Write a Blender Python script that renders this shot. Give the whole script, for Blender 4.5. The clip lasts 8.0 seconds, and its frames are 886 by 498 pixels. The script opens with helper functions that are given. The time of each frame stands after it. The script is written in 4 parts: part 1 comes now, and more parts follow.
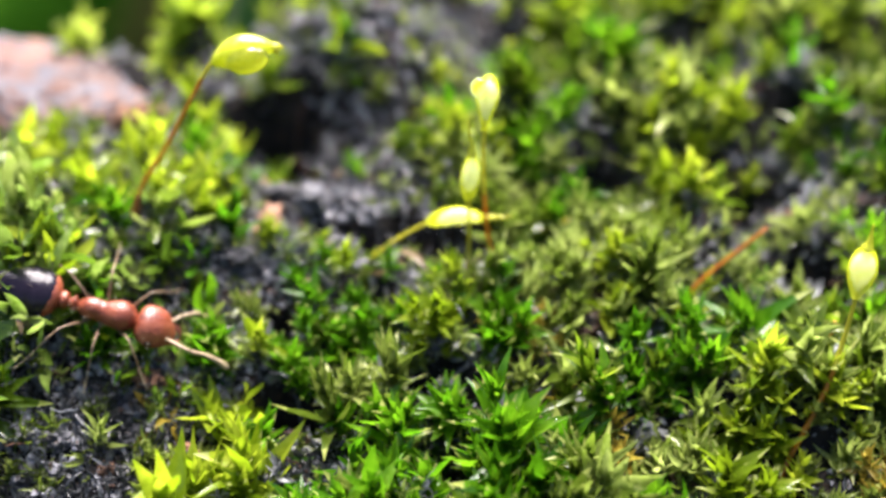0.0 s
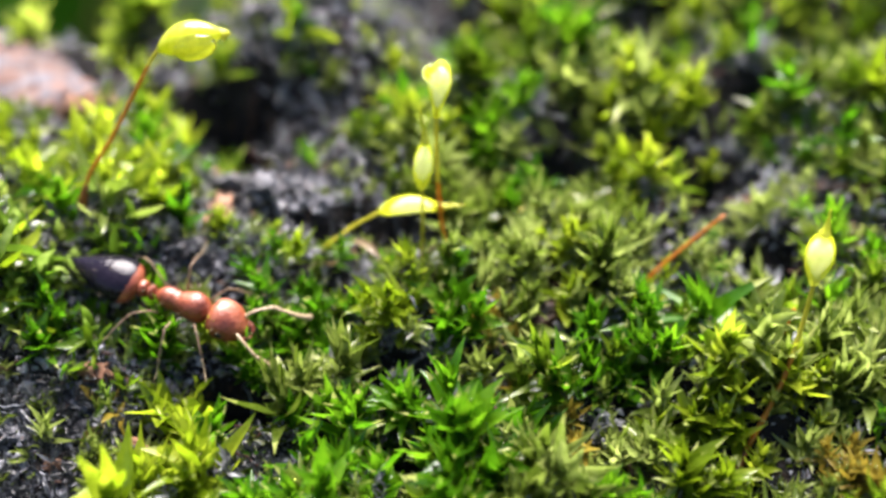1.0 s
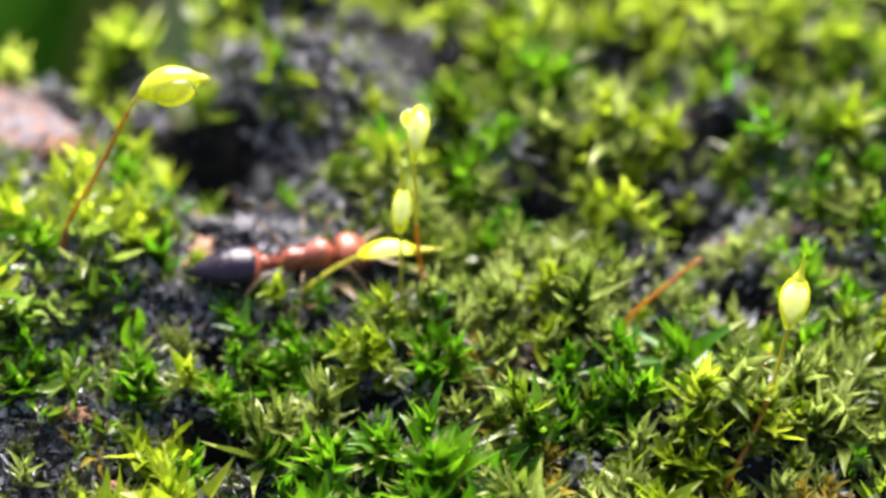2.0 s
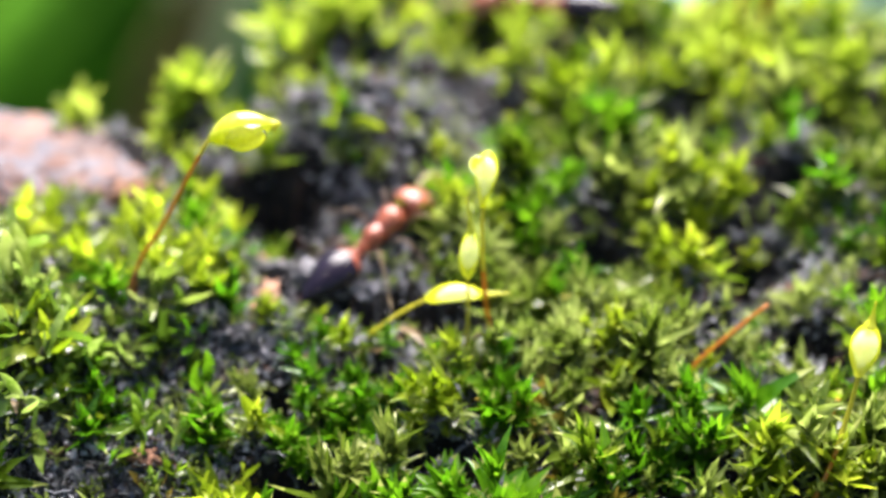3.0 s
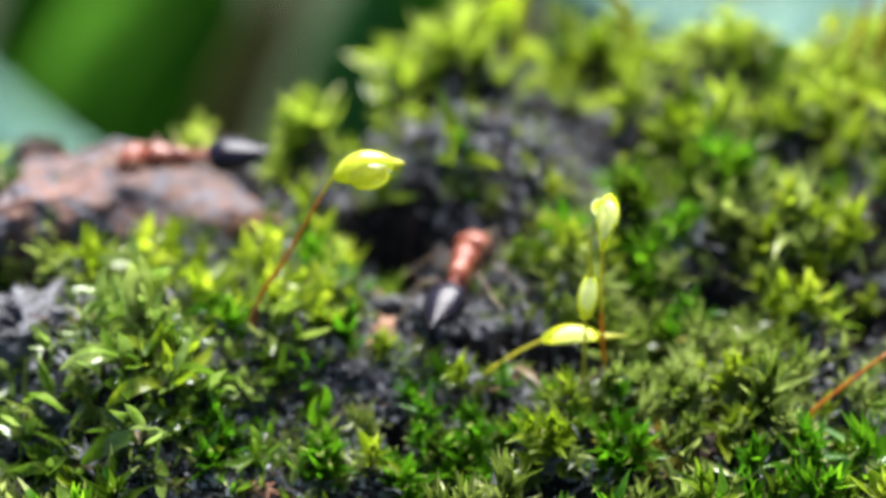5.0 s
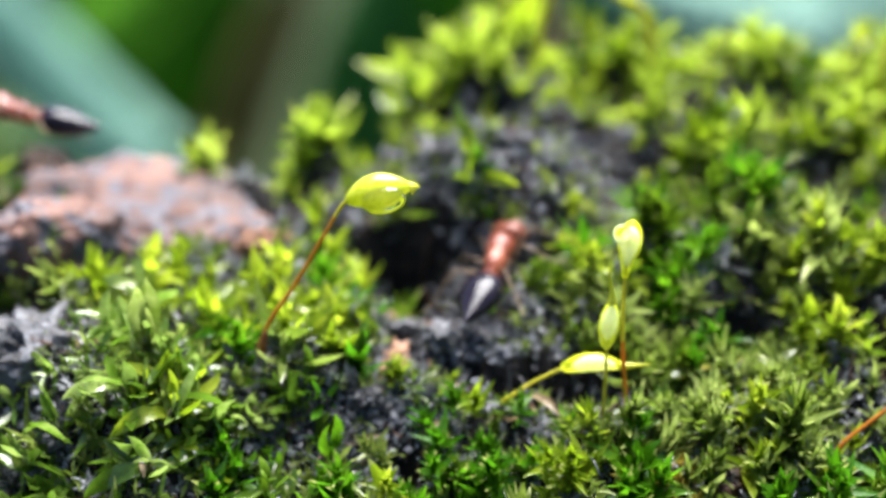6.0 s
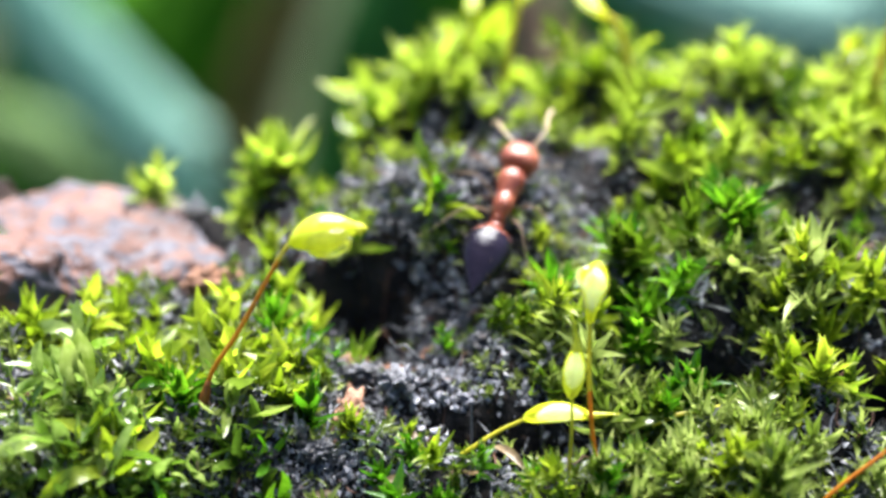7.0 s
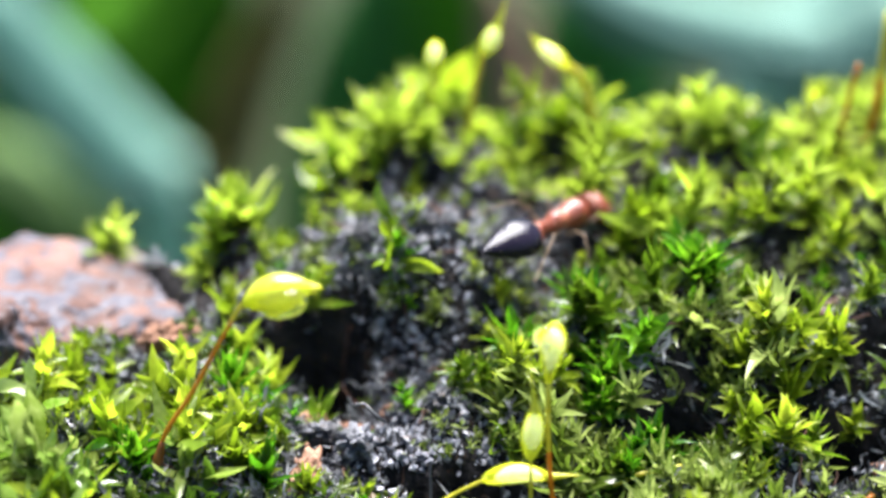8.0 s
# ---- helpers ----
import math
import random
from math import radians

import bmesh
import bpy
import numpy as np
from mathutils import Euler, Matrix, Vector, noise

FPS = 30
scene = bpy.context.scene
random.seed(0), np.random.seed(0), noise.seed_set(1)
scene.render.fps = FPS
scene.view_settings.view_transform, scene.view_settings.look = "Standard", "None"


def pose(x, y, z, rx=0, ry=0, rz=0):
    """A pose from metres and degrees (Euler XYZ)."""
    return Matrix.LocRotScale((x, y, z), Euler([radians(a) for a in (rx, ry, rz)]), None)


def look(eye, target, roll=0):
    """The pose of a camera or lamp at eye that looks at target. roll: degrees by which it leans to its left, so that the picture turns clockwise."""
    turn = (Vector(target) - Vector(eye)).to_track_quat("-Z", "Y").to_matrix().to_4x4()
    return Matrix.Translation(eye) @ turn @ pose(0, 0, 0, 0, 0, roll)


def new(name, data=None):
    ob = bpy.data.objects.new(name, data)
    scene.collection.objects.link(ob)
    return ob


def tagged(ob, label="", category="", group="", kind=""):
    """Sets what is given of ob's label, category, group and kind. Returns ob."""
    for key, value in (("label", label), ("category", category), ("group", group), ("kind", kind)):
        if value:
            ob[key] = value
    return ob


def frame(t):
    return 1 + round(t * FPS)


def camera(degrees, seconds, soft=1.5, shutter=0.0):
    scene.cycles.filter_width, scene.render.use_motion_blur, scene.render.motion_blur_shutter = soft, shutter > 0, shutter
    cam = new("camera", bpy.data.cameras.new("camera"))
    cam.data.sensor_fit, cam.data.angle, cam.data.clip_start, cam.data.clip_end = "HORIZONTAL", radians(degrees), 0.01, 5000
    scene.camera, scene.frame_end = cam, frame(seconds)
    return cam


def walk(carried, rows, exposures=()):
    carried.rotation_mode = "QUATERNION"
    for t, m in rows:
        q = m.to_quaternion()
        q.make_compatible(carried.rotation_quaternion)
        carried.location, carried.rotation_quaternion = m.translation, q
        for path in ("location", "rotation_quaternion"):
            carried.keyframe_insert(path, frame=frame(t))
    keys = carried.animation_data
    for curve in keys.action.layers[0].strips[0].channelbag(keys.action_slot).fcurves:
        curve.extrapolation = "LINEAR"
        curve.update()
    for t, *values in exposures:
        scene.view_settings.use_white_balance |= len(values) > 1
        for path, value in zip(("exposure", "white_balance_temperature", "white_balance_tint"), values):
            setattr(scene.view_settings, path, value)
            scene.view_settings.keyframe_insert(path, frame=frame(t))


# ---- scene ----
MM = 0.001  # the place is a few millimetres wide: things are drawn in millimetres and scaled once

# ---- camera ----
cam = camera(32, 8.0, soft=2.9)
cam.data.dof.use_dof = True
cam.data.dof.focus_distance = 0.0285
cam.data.dof.aperture_fstop = 44
walk(cam, [
    (0, look((0.000399, -0.031238, 0.011624), (0.000549, -0.003888, -0.000703), -0.39)),
    (0.2, look((0.000718, -0.031177, 0.011424), (0.000981, -0.003922, -0.001110), -0.55)),
    (0.5, look((0.000683, -0.031023, 0.011190), (0.001143, -0.003721, -0.001237), -0.41)),
    (0.8, look((0.000911, -0.030867, 0.011254), (0.001468, -0.003511, -0.001049), -0.34)),
    (1, look((0.000884, -0.030831, 0.011281), (0.001462, -0.003518, -0.001115), -0.43)),
    (1.2, look((0.000951, -0.030845, 0.011250), (0.001508, -0.003515, -0.001110), -0.52)),
    (1.5, look((0.001128, -0.030755, 0.011221), (0.001771, -0.003469, -0.001231), -0.61)),
    (1.7, look((0.001175, -0.030761, 0.011343), (0.001922, -0.003364, -0.000856), -0.45)),
    (2.8, look((0.000100, -0.031515, 0.012163), (0.001253, -0.003850, 0.000617), 0.07)),
    (3, look((0.000445, -0.030926, 0.011814), (0.000590, -0.003105, 0.000589), -0.50)),
    (3.2, look((0.000161, -0.030681, 0.012178), (0.000156, -0.002767, 0.001185), -0.00)),
    (3.5, look((0.000001, -0.030597, 0.012362), (-0.000092, -0.002740, 0.001228), 0.02)),
    (3.7, look((-0.000212, -0.030520, 0.012356), (-0.000505, -0.002616, 0.001342), 0.05)),
    (4, look((-0.000439, -0.030690, 0.012363), (-0.000956, -0.002663, 0.001676), 0.10)),
    (4.2, look((-0.000433, -0.030723, 0.012389), (-0.000813, -0.002667, 0.001773), 0.32)),
    (4.5, look((-0.000472, -0.030811, 0.012438), (-0.000909, -0.002781, 0.001755), 0.23)),
    (4.8, look((-0.000580, -0.030809, 0.012347), (-0.001395, -0.002880, 0.001424), 0.01)),
    (5, look((-0.000652, -0.030950, 0.012275), (-0.001742, -0.003011, 0.001401), -0.20)),
    (5.2, look((-0.000911, -0.030902, 0.012643), (-0.002186, -0.003038, 0.001599), -0.11)),
    (6.3, look((-0.000514, -0.028794, 0.012794), (-0.001947, -0.001178, 0.001162), -0.28)),
    (6.5, look((-0.000321, -0.028264, 0.012602), (-0.001875, -0.000763, 0.000715), -0.71)),
    (6.8, look((0.000045, -0.027617, 0.012861), (-0.001574, -0.000048, 0.001142), -0.90)),
    (7, look((0.000337, -0.027227, 0.013033), (-0.001373, 0.000363, 0.001377), -1.07)),
    (7.2, look((0.000396, -0.027048, 0.013323), (-0.001281, 0.000706, 0.002057), -0.93)),
    (7.5, look((0.000532, -0.026886, 0.013327), (-0.000873, 0.000871, 0.002033), -0.80)),
    (7.8, look((0.000645, -0.026761, 0.013356), (-0.000780, 0.001053, 0.002204), -0.81)),
    (8, look((0.000810, -0.026631, 0.013429), (-0.000609, 0.001163, 0.002226), -0.96)),
], [(0.0, 2.39, 6260, 19), (1.6, 2.37, 6260, 19), (3.0, 2.49, 6260, 19), (3.5, 2.33, 6210, 18), (4.0, 1.94, 6000, 13.5), (4.5, 1.89, 5980, 13), (5.0, 2.01, 5950, 12.5), (5.7, 2.13, 5950, 12.5), (6.5, 2.35, 5920, 12.5), (7.0, 2.45, 5880, 13), (8.0, 2.37, 5850, 14)])

# ---- daylight ----
SUN_TURN, SUN_HEIGHT = radians(12), radians(69)
world = bpy.data.worlds.new("daylight")
world.use_nodes = True
scene.world = world
sky = world.node_tree.nodes.new("ShaderNodeTexSky")
sky.sky_type = "NISHITA"
sky.sun_disc = False
sky.sun_elevation, sky.sun_rotation = SUN_HEIGHT, SUN_TURN
world.node_tree.links.new(sky.outputs[0], world.node_tree.nodes["Background"].inputs[0])
world.node_tree.nodes["Background"].inputs[1].default_value = 0.04
sun = new("sun", bpy.data.lights.new("sun", "SUN"))
sun.data.energy, sun.data.angle, sun.data.color = 5.0, radians(48), (1.0, 0.94, 0.84)
sun.matrix_world = look((math.sin(SUN_TURN) * math.cos(SUN_HEIGHT), math.cos(SUN_TURN) * math.cos(SUN_HEIGHT), math.sin(SUN_HEIGHT)), (0, 0, 0))


# ---- materials ----
def material(name, colours, scale, rough=0.5, bump_height=0.0, translucent=0.0, metal=0.0, spots=None, per_piece=0.25, coat=0.0, bump_scale=3.0, spec=0.5, coat_rough=0.12):
    """A surface whose colour wanders between the given colours by noise of two sizes and from piece to piece.
    scale: patches per millimetre. spots: (colour, amount) of a second, finer speckle."""
    mat = bpy.data.materials.new(name)
    mat.use_nodes = True
    n, link = mat.node_tree.nodes, mat.node_tree.links.new
    base = n["Principled BSDF"]
    place = n.new("ShaderNodeNewGeometry")
    wide, fine = n.new("ShaderNodeTexNoise"), n.new("ShaderNodeTexNoise")
    for tex, k in ((wide, 1.0), (fine, 7.0)):
        link(place.outputs["Position"], tex.inputs["Vector"])
        tex.inputs["Scale"].default_value = scale * k / MM
        tex.inputs["Detail"].default_value = 4.0
    mix = n.new("ShaderNodeMath")
    mix.operation = "MULTIPLY_ADD"
    link(fine.outputs["Fac"], mix.inputs[0])
    mix.inputs[1].default_value = 0.45
    link(wide.outputs["Fac"], mix.inputs[2])
    island, thing = n.new("ShaderNodeMath"), n.new("ShaderNodeObjectInfo")
    island.operation = "ADD"
    link(place.outputs["Random Per Island"], island.inputs[0])
    link(thing.outputs["Random"], island.inputs[1])
    piece = n.new("ShaderNodeMath")
    piece.operation = "MULTIPLY_ADD"
    link(island.outputs[0], piece.inputs[0])
    piece.inputs[1].default_value = per_piece
    link(mix.outputs[0], piece.inputs[2])
    ramp = n.new("ShaderNodeValToRGB")
    low, high = 0.45 + per_piece * 0.3, 0.95 + per_piece * 1.5
    while len(ramp.color_ramp.elements) < len(colours):
        ramp.color_ramp.elements.new(0.5)
    for k, c in enumerate(colours):
        e = ramp.color_ramp.elements[k]
        e.position, e.color = k / max(1, len(colours) - 1), (*c, 1)
    span = n.new("ShaderNodeMapRange")
    link(piece.outputs[0], span.inputs["Value"])
    span.inputs["From Min"].default_value, span.inputs["From Max"].default_value = low, high
    link(span.outputs["Result"], ramp.inputs["Fac"])
    colour = ramp.outputs["Color"]
    if spots:
        dots, cut, over = n.new("ShaderNodeTexNoise"), n.new("ShaderNodeMapRange"), n.new("ShaderNodeMix")
        link(place.outputs["Position"], dots.inputs["Vector"])
        dots.inputs["Scale"].default_value = scale * 3.3 / MM
        dots.inputs["Detail"].default_value = 3.0
        link(dots.outputs["Fac"], cut.inputs["Value"])
        cut.inputs["From Min"].default_value, cut.inputs["From Max"].default_value = 0.62 - spots[1], 0.70 - spots[1]
        over.data_type = "RGBA"
        link(cut.outputs["Result"], over.inputs["Factor"])
        link(colour, over.inputs["A"])
        over.inputs["B"].default_value = (*spots[0], 1)
        colour = over.outputs["Result"]
    link(colour, base.inputs["Base Color"])
    gloss = n.new("ShaderNodeMapRange")
    link(fine.outputs["Fac"], gloss.inputs["Value"])
    gloss.inputs["From Min"].default_value, gloss.inputs["From Max"].default_value = 0.3, 0.7
    gloss.inputs["To Min"].default_value, gloss.inputs["To Max"].default_value = rough * 0.7, min(1.0, rough * 1.3)
    link(gloss.outputs["Result"], base.inputs["Roughness"])
    base.inputs["Metallic"].default_value = metal
    base.inputs["Specular IOR Level"].default_value = spec
    base.inputs["Coat Weight"].default_value = coat
    base.inputs["Coat Roughness"].default_value = coat_rough
    if bump_height:
        relief, grain = n.new("ShaderNodeBump"), n.new("ShaderNodeTexNoise")
        link(place.outputs["Position"], grain.inputs["Vector"])
        grain.inputs["Scale"].default_value = scale * bump_scale / MM
        grain.inputs["Detail"].default_value = 5.0
        relief.inputs["Distance"].default_value = bump_height * MM
        link(grain.outputs["Fac"], relief.inputs["Height"])
        link(relief.outputs["Normal"], base.inputs["Normal"])
    if translucent:
        through_light, both = n.new("ShaderNodeBsdfTranslucent"), n.new("ShaderNodeMixShader")
        link(colour, through_light.inputs["Color"])
        both.inputs[0].default_value = translucent
        link(base.outputs[0], both.inputs[1])
        link(through_light.outputs[0], both.inputs[2])
        link(both.outputs[0], n["Material Output"].inputs["Surface"])
    return mat


def water():
    mat = bpy.data.materials.new("water")
    mat.use_nodes = True
    base = mat.node_tree.nodes["Principled BSDF"]
    base.inputs["Base Color"].default_value = (0.97, 1.0, 0.96, 1)
    base.inputs["Roughness"].default_value = 0.02
    base.inputs["IOR"].default_value = 1.33
    base.inputs["Transmission Weight"].default_value = 1.0
    return mat


def wall_of_capsule():
    """The thin yellow-green wall of a capsule, half clear and wet, so that the pale core, a painted white highlight,
    shows through.
    """
    mat = material("capsule_green", [(0.6, 0.72, 0.004), (0.8, 0.9, 0.01), (0.9, 0.95, 0.06)], 0.9, 0.28, 0.0, 0.85, coat=1.0, coat_rough=0.15)
    n, link = mat.node_tree.nodes, mat.node_tree.links.new
    outlet = n["Material Output"].inputs["Surface"]
    solid = outlet.links[0].from_socket
    clear, both = n.new("ShaderNodeBsdfTransparent"), n.new("ShaderNodeMixShader")
    clear.inputs["Color"].default_value = (1.0, 1.0, 0.95, 1)
    both.inputs[0].default_value = 0.6
    link(solid, both.inputs[1])
    link(clear.outputs[0], both.inputs[2])
    link(both.outputs[0], outlet)
    return mat


# Wet soil taken near black: the shade of hollows and gaps is in its colour.
SOIL = material("shaded_wet_soil", [(0.002, 0.002, 0.002), (0.006, 0.0055, 0.0055), (0.02, 0.018, 0.018)], 1.6, 0.7, 0.14, spots=((0.03, 0.018, 0.011), 0.02), spec=0.1)
CRUMB = material("soil_crumb", [(0.009, 0.009, 0.010), (0.065, 0.066, 0.076), (0.24, 0.245, 0.275)], 2.0, 0.34, 0.04, spots=((0.08, 0.05, 0.03), 0.03), spec=0.5, per_piece=0.3)
CLOD = material("soil_clod", [(0.006, 0.006, 0.007), (0.042, 0.043, 0.050), (0.18, 0.185, 0.21)], 2.4, 0.42, 0.12, spots=((0.05, 0.034, 0.024), 0.03), spec=0.5, per_piece=0.1, bump_scale=4.0)
MOSS_DEEP = material("moss_deep_green", [(0.010, 0.038, 0.001), (0.058, 0.19, 0.002), (0.22, 0.45, 0.010)], 0.5, 0.3, 0.03, 0.64, spec=0.5, per_piece=0.24, coat=0.5, coat_rough=0.14)
MOSS_MID = material("moss_green", [(0.018, 0.038, 0.002), (0.10, 0.185, 0.005), (0.38, 0.49, 0.03)], 0.45, 0.32, 0.03, 0.62, spec=0.5, per_piece=0.24, coat=0.5, coat_rough=0.14)
MOSS_YELLOW = material("moss_yellow_green", [(0.035, 0.068, 0.002), (0.19, 0.29, 0.005), (0.54, 0.62, 0.04)], 0.45, 0.34, 0.02, 0.64, spec=0.5, per_piece=0.22, coat=0.4, coat_rough=0.14)
# Lighter copy of the yellow-green: sunlit, hazy crest brightness put into the colour.
MOSS_LIT = material("moss_lit_green", [(0.09, 0.15, 0.008), (0.34, 0.46, 0.03), (0.57, 0.66, 0.13)], 0.45, 0.38, 0.02, 0.64, spec=0.4, per_piece=0.22)
MOSS_GOLD = material("moss_golden_brown", [(0.05, 0.036, 0.005), (0.20, 0.15, 0.015), (0.45, 0.36, 0.05)], 0.6, 0.36, 0.02, 0.5, per_piece=0.16)
MOSS_TIP = material("moss_pale_tip", [(0.20, 0.25, 0.04), (0.38, 0.42, 0.12)], 0.6, 0.4, 0.0, 0.45)
MOSS_OLIVE = material("moss_olive", [(0.010, 0.021, 0.001), (0.078, 0.122, 0.010), (0.29, 0.36, 0.075)], 0.6, 0.28, 0.02, 0.6, spec=0.5, per_piece=0.26, coat=0.5, coat_rough=0.16)
MOSS_PALE = material("moss_pale_green", [(0.014, 0.034, 0.001), (0.12, 0.185, 0.016), (0.42, 0.50, 0.14)], 0.6, 0.24, 0.02, 0.62, spec=0.6, per_piece=0.26, coat=0.7, coat_rough=0.16)
MOSS_DARK = material("moss_dark_grey", [(0.005, 0.006, 0.0065), (0.040, 0.044, 0.049), (0.24, 0.255, 0.29)], 0.8, 0.3, 0.02, 0.2, per_piece=0.3)
MOSS_GREY = material("moss_withered_grey", [(0.025, 0.026, 0.027), (0.15, 0.155, 0.16), (0.46, 0.47, 0.49)], 0.8, 0.32, 0.02, 0.3, per_piece=0.3)
MOSS_WET = material("moss_wet_green", [(0.016, 0.042, 0.004), (0.10, 0.19, 0.012), (0.38, 0.48, 0.13)], 0.8, 0.2, 0.06, 0.55, coat=1.0, coat_rough=0.12, per_piece=0.26)
MOSS_STEM = material("moss_stem", [(0.03, 0.03, 0.01), (0.08, 0.07, 0.02)], 2.0, 0.5, 0.02)
SETA_GREEN = material("seta_yellow_green", [(0.36, 0.36, 0.02), (0.62, 0.56, 0.04)], 0.8, 0.3, 0.0, 0.35)
SETA_BROWN = material("seta_golden_brown", [(0.34, 0.14, 0.008), (0.60, 0.33, 0.02)], 0.8, 0.3, 0.0, 0.45)
SETA_RED = material("seta_red", [(0.32, 0.095, 0.005), (0.60, 0.25, 0.012)], 0.8, 0.3, 0.0, 0.45)
SHEATH = material("seta_sheath", [(0.10, 0.03, 0.006), (0.24, 0.085, 0.015)], 1.0, 0.4, 0.0, 0.3)
STRAW = material("dry_straw", [(0.08, 0.05, 0.02), (0.21, 0.15, 0.07)], 1.2, 0.5, 0.02, 0.3)
CAPSULE = wall_of_capsule()
CAPSULE_RIPE = material("capsule_yellow_green", [(0.36, 0.44, 0.003), (0.60, 0.66, 0.006), (0.86, 0.86, 0.12)], 1.4, 0.34, 0.0, 0.5, coat=0.8, coat_rough=0.16)
# Near-white core colour: the capsule's wet highlight put into a solid.
GLARE_CREAM = material("capsule_glare_cream", [(0.95, 0.96, 0.80), (0.98, 0.98, 0.94)], 1.2, 0.3, 0.0, 0.4)
BEAK = material("capsule_beak", [(0.45, 0.52, 0.02), (0.62, 0.6, 0.05)], 1.0, 0.3, 0.0, 0.4)
STONE = material("pink_stone", [(0.035, 0.027, 0.029), (0.10, 0.052, 0.039), (0.18, 0.10, 0.078)], 0.7, 0.7, 0.12, spots=((0.07, 0.066, 0.078), 0.14), per_piece=0.02, spec=0.25)
EARTH = material("orange_earth", [(0.09, 0.04, 0.022), (0.19, 0.095, 0.055), (0.28, 0.17, 0.11)], 2.5, 0.7, 0.10, per_piece=0.05, spec=0.25)
DEAD = material("dead_brown", [(0.012, 0.007, 0.004), (0.045, 0.020, 0.012), (0.09, 0.042, 0.025)], 1.0, 0.6, 0.06, spec=0.25)
BARK = material("dark_bark", [(0.006, 0.004, 0.003), (0.02, 0.011, 0.007), (0.06, 0.025, 0.010)], 1.2, 0.7, 0.1, spec=0.2)
FLOOR = material("forest_floor", [(0.006, 0.012, 0.002), (0.012, 0.022, 0.004), (0.022, 0.024, 0.009)], 0.02, 0.9, 0.5, spec=0.1)
BLADE_GREEN = material("far_leaf_green", [(0.03, 0.11, 0.022), (0.06, 0.19, 0.05)], 0.03, 0.8, 0.0, 0.4, per_piece=0.1, spec=0.1)
BLADE_DARK = material("far_leaf_dark", [(0.035, 0.12, 0.004), (0.085, 0.24, 0.010)], 0.03, 0.8, 0.0, 0.3, per_piece=0.1, spec=0.1)
BLADE_PALE = material("far_leaf_pale", [(0.12, 0.20, 0.065), (0.18, 0.28, 0.11)], 0.03, 0.8, 0.0, 0.4, per_piece=0.1, spec=0.1)
STALK_PINK = material("far_stalk_pink", [(0.22, 0.13, 0.08), (0.34, 0.22, 0.15)], 0.05, 0.8, spec=0.1)
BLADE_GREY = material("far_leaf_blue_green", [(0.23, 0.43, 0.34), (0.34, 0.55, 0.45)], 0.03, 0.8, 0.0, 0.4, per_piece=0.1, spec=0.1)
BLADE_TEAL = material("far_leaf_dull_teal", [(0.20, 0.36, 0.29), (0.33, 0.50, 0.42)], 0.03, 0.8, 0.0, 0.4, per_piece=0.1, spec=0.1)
STALK_BROWN = material("far_stalk_brown", [(0.05, 0.045, 0.010), (0.10, 0.085, 0.025)], 0.05, 0.8, spec=0.1)
ANT_RED = material("ant_red_brown", [(0.07, 0.011, 0.005), (0.20, 0.038, 0.013), (0.34, 0.10, 0.045)], 2.6, 0.42, 0.022, 0.1, per_piece=0.05, coat=0.4, bump_scale=6.0, coat_rough=0.38)
ANT_BLACK = material("ant_black", [(0.004, 0.003, 0.006), (0.013, 0.010, 0.018)], 1.5, 0.19, 0.01, per_piece=0.05, coat=0.03, spec=0.2, bump_scale=8.0, coat_rough=0.12)
ANT_LEG = material("ant_leg", [(0.12, 0.06, 0.035), (0.34, 0.25, 0.16)], 1.5, 0.35, 0.0, 0.25, per_piece=0.1)
ANT_FEELER = material("ant_antenna", [(0.25, 0.17, 0.09), (0.42, 0.33, 0.2)], 1.5, 0.4, 0.0, 0.1, per_piece=0.1)
EYE = material("ant_eye", [(0.004, 0.004, 0.004), (0.01, 0.01, 0.01)], 2.0, 0.15)
WATER = water()


# ---- the ground ----
def step(a, b, v):
    """0 below a, 1 above b, smooth between."""
    v = min(1.0, max(0.0, (v - a) / (b - a)))
    return v * v * (3 - 2 * v)


def bump(x, y, cx, cy, rx, ry):
    return math.exp(-((x - cx) / rx) ** 2 - ((y - cy) / ry) ** 2)


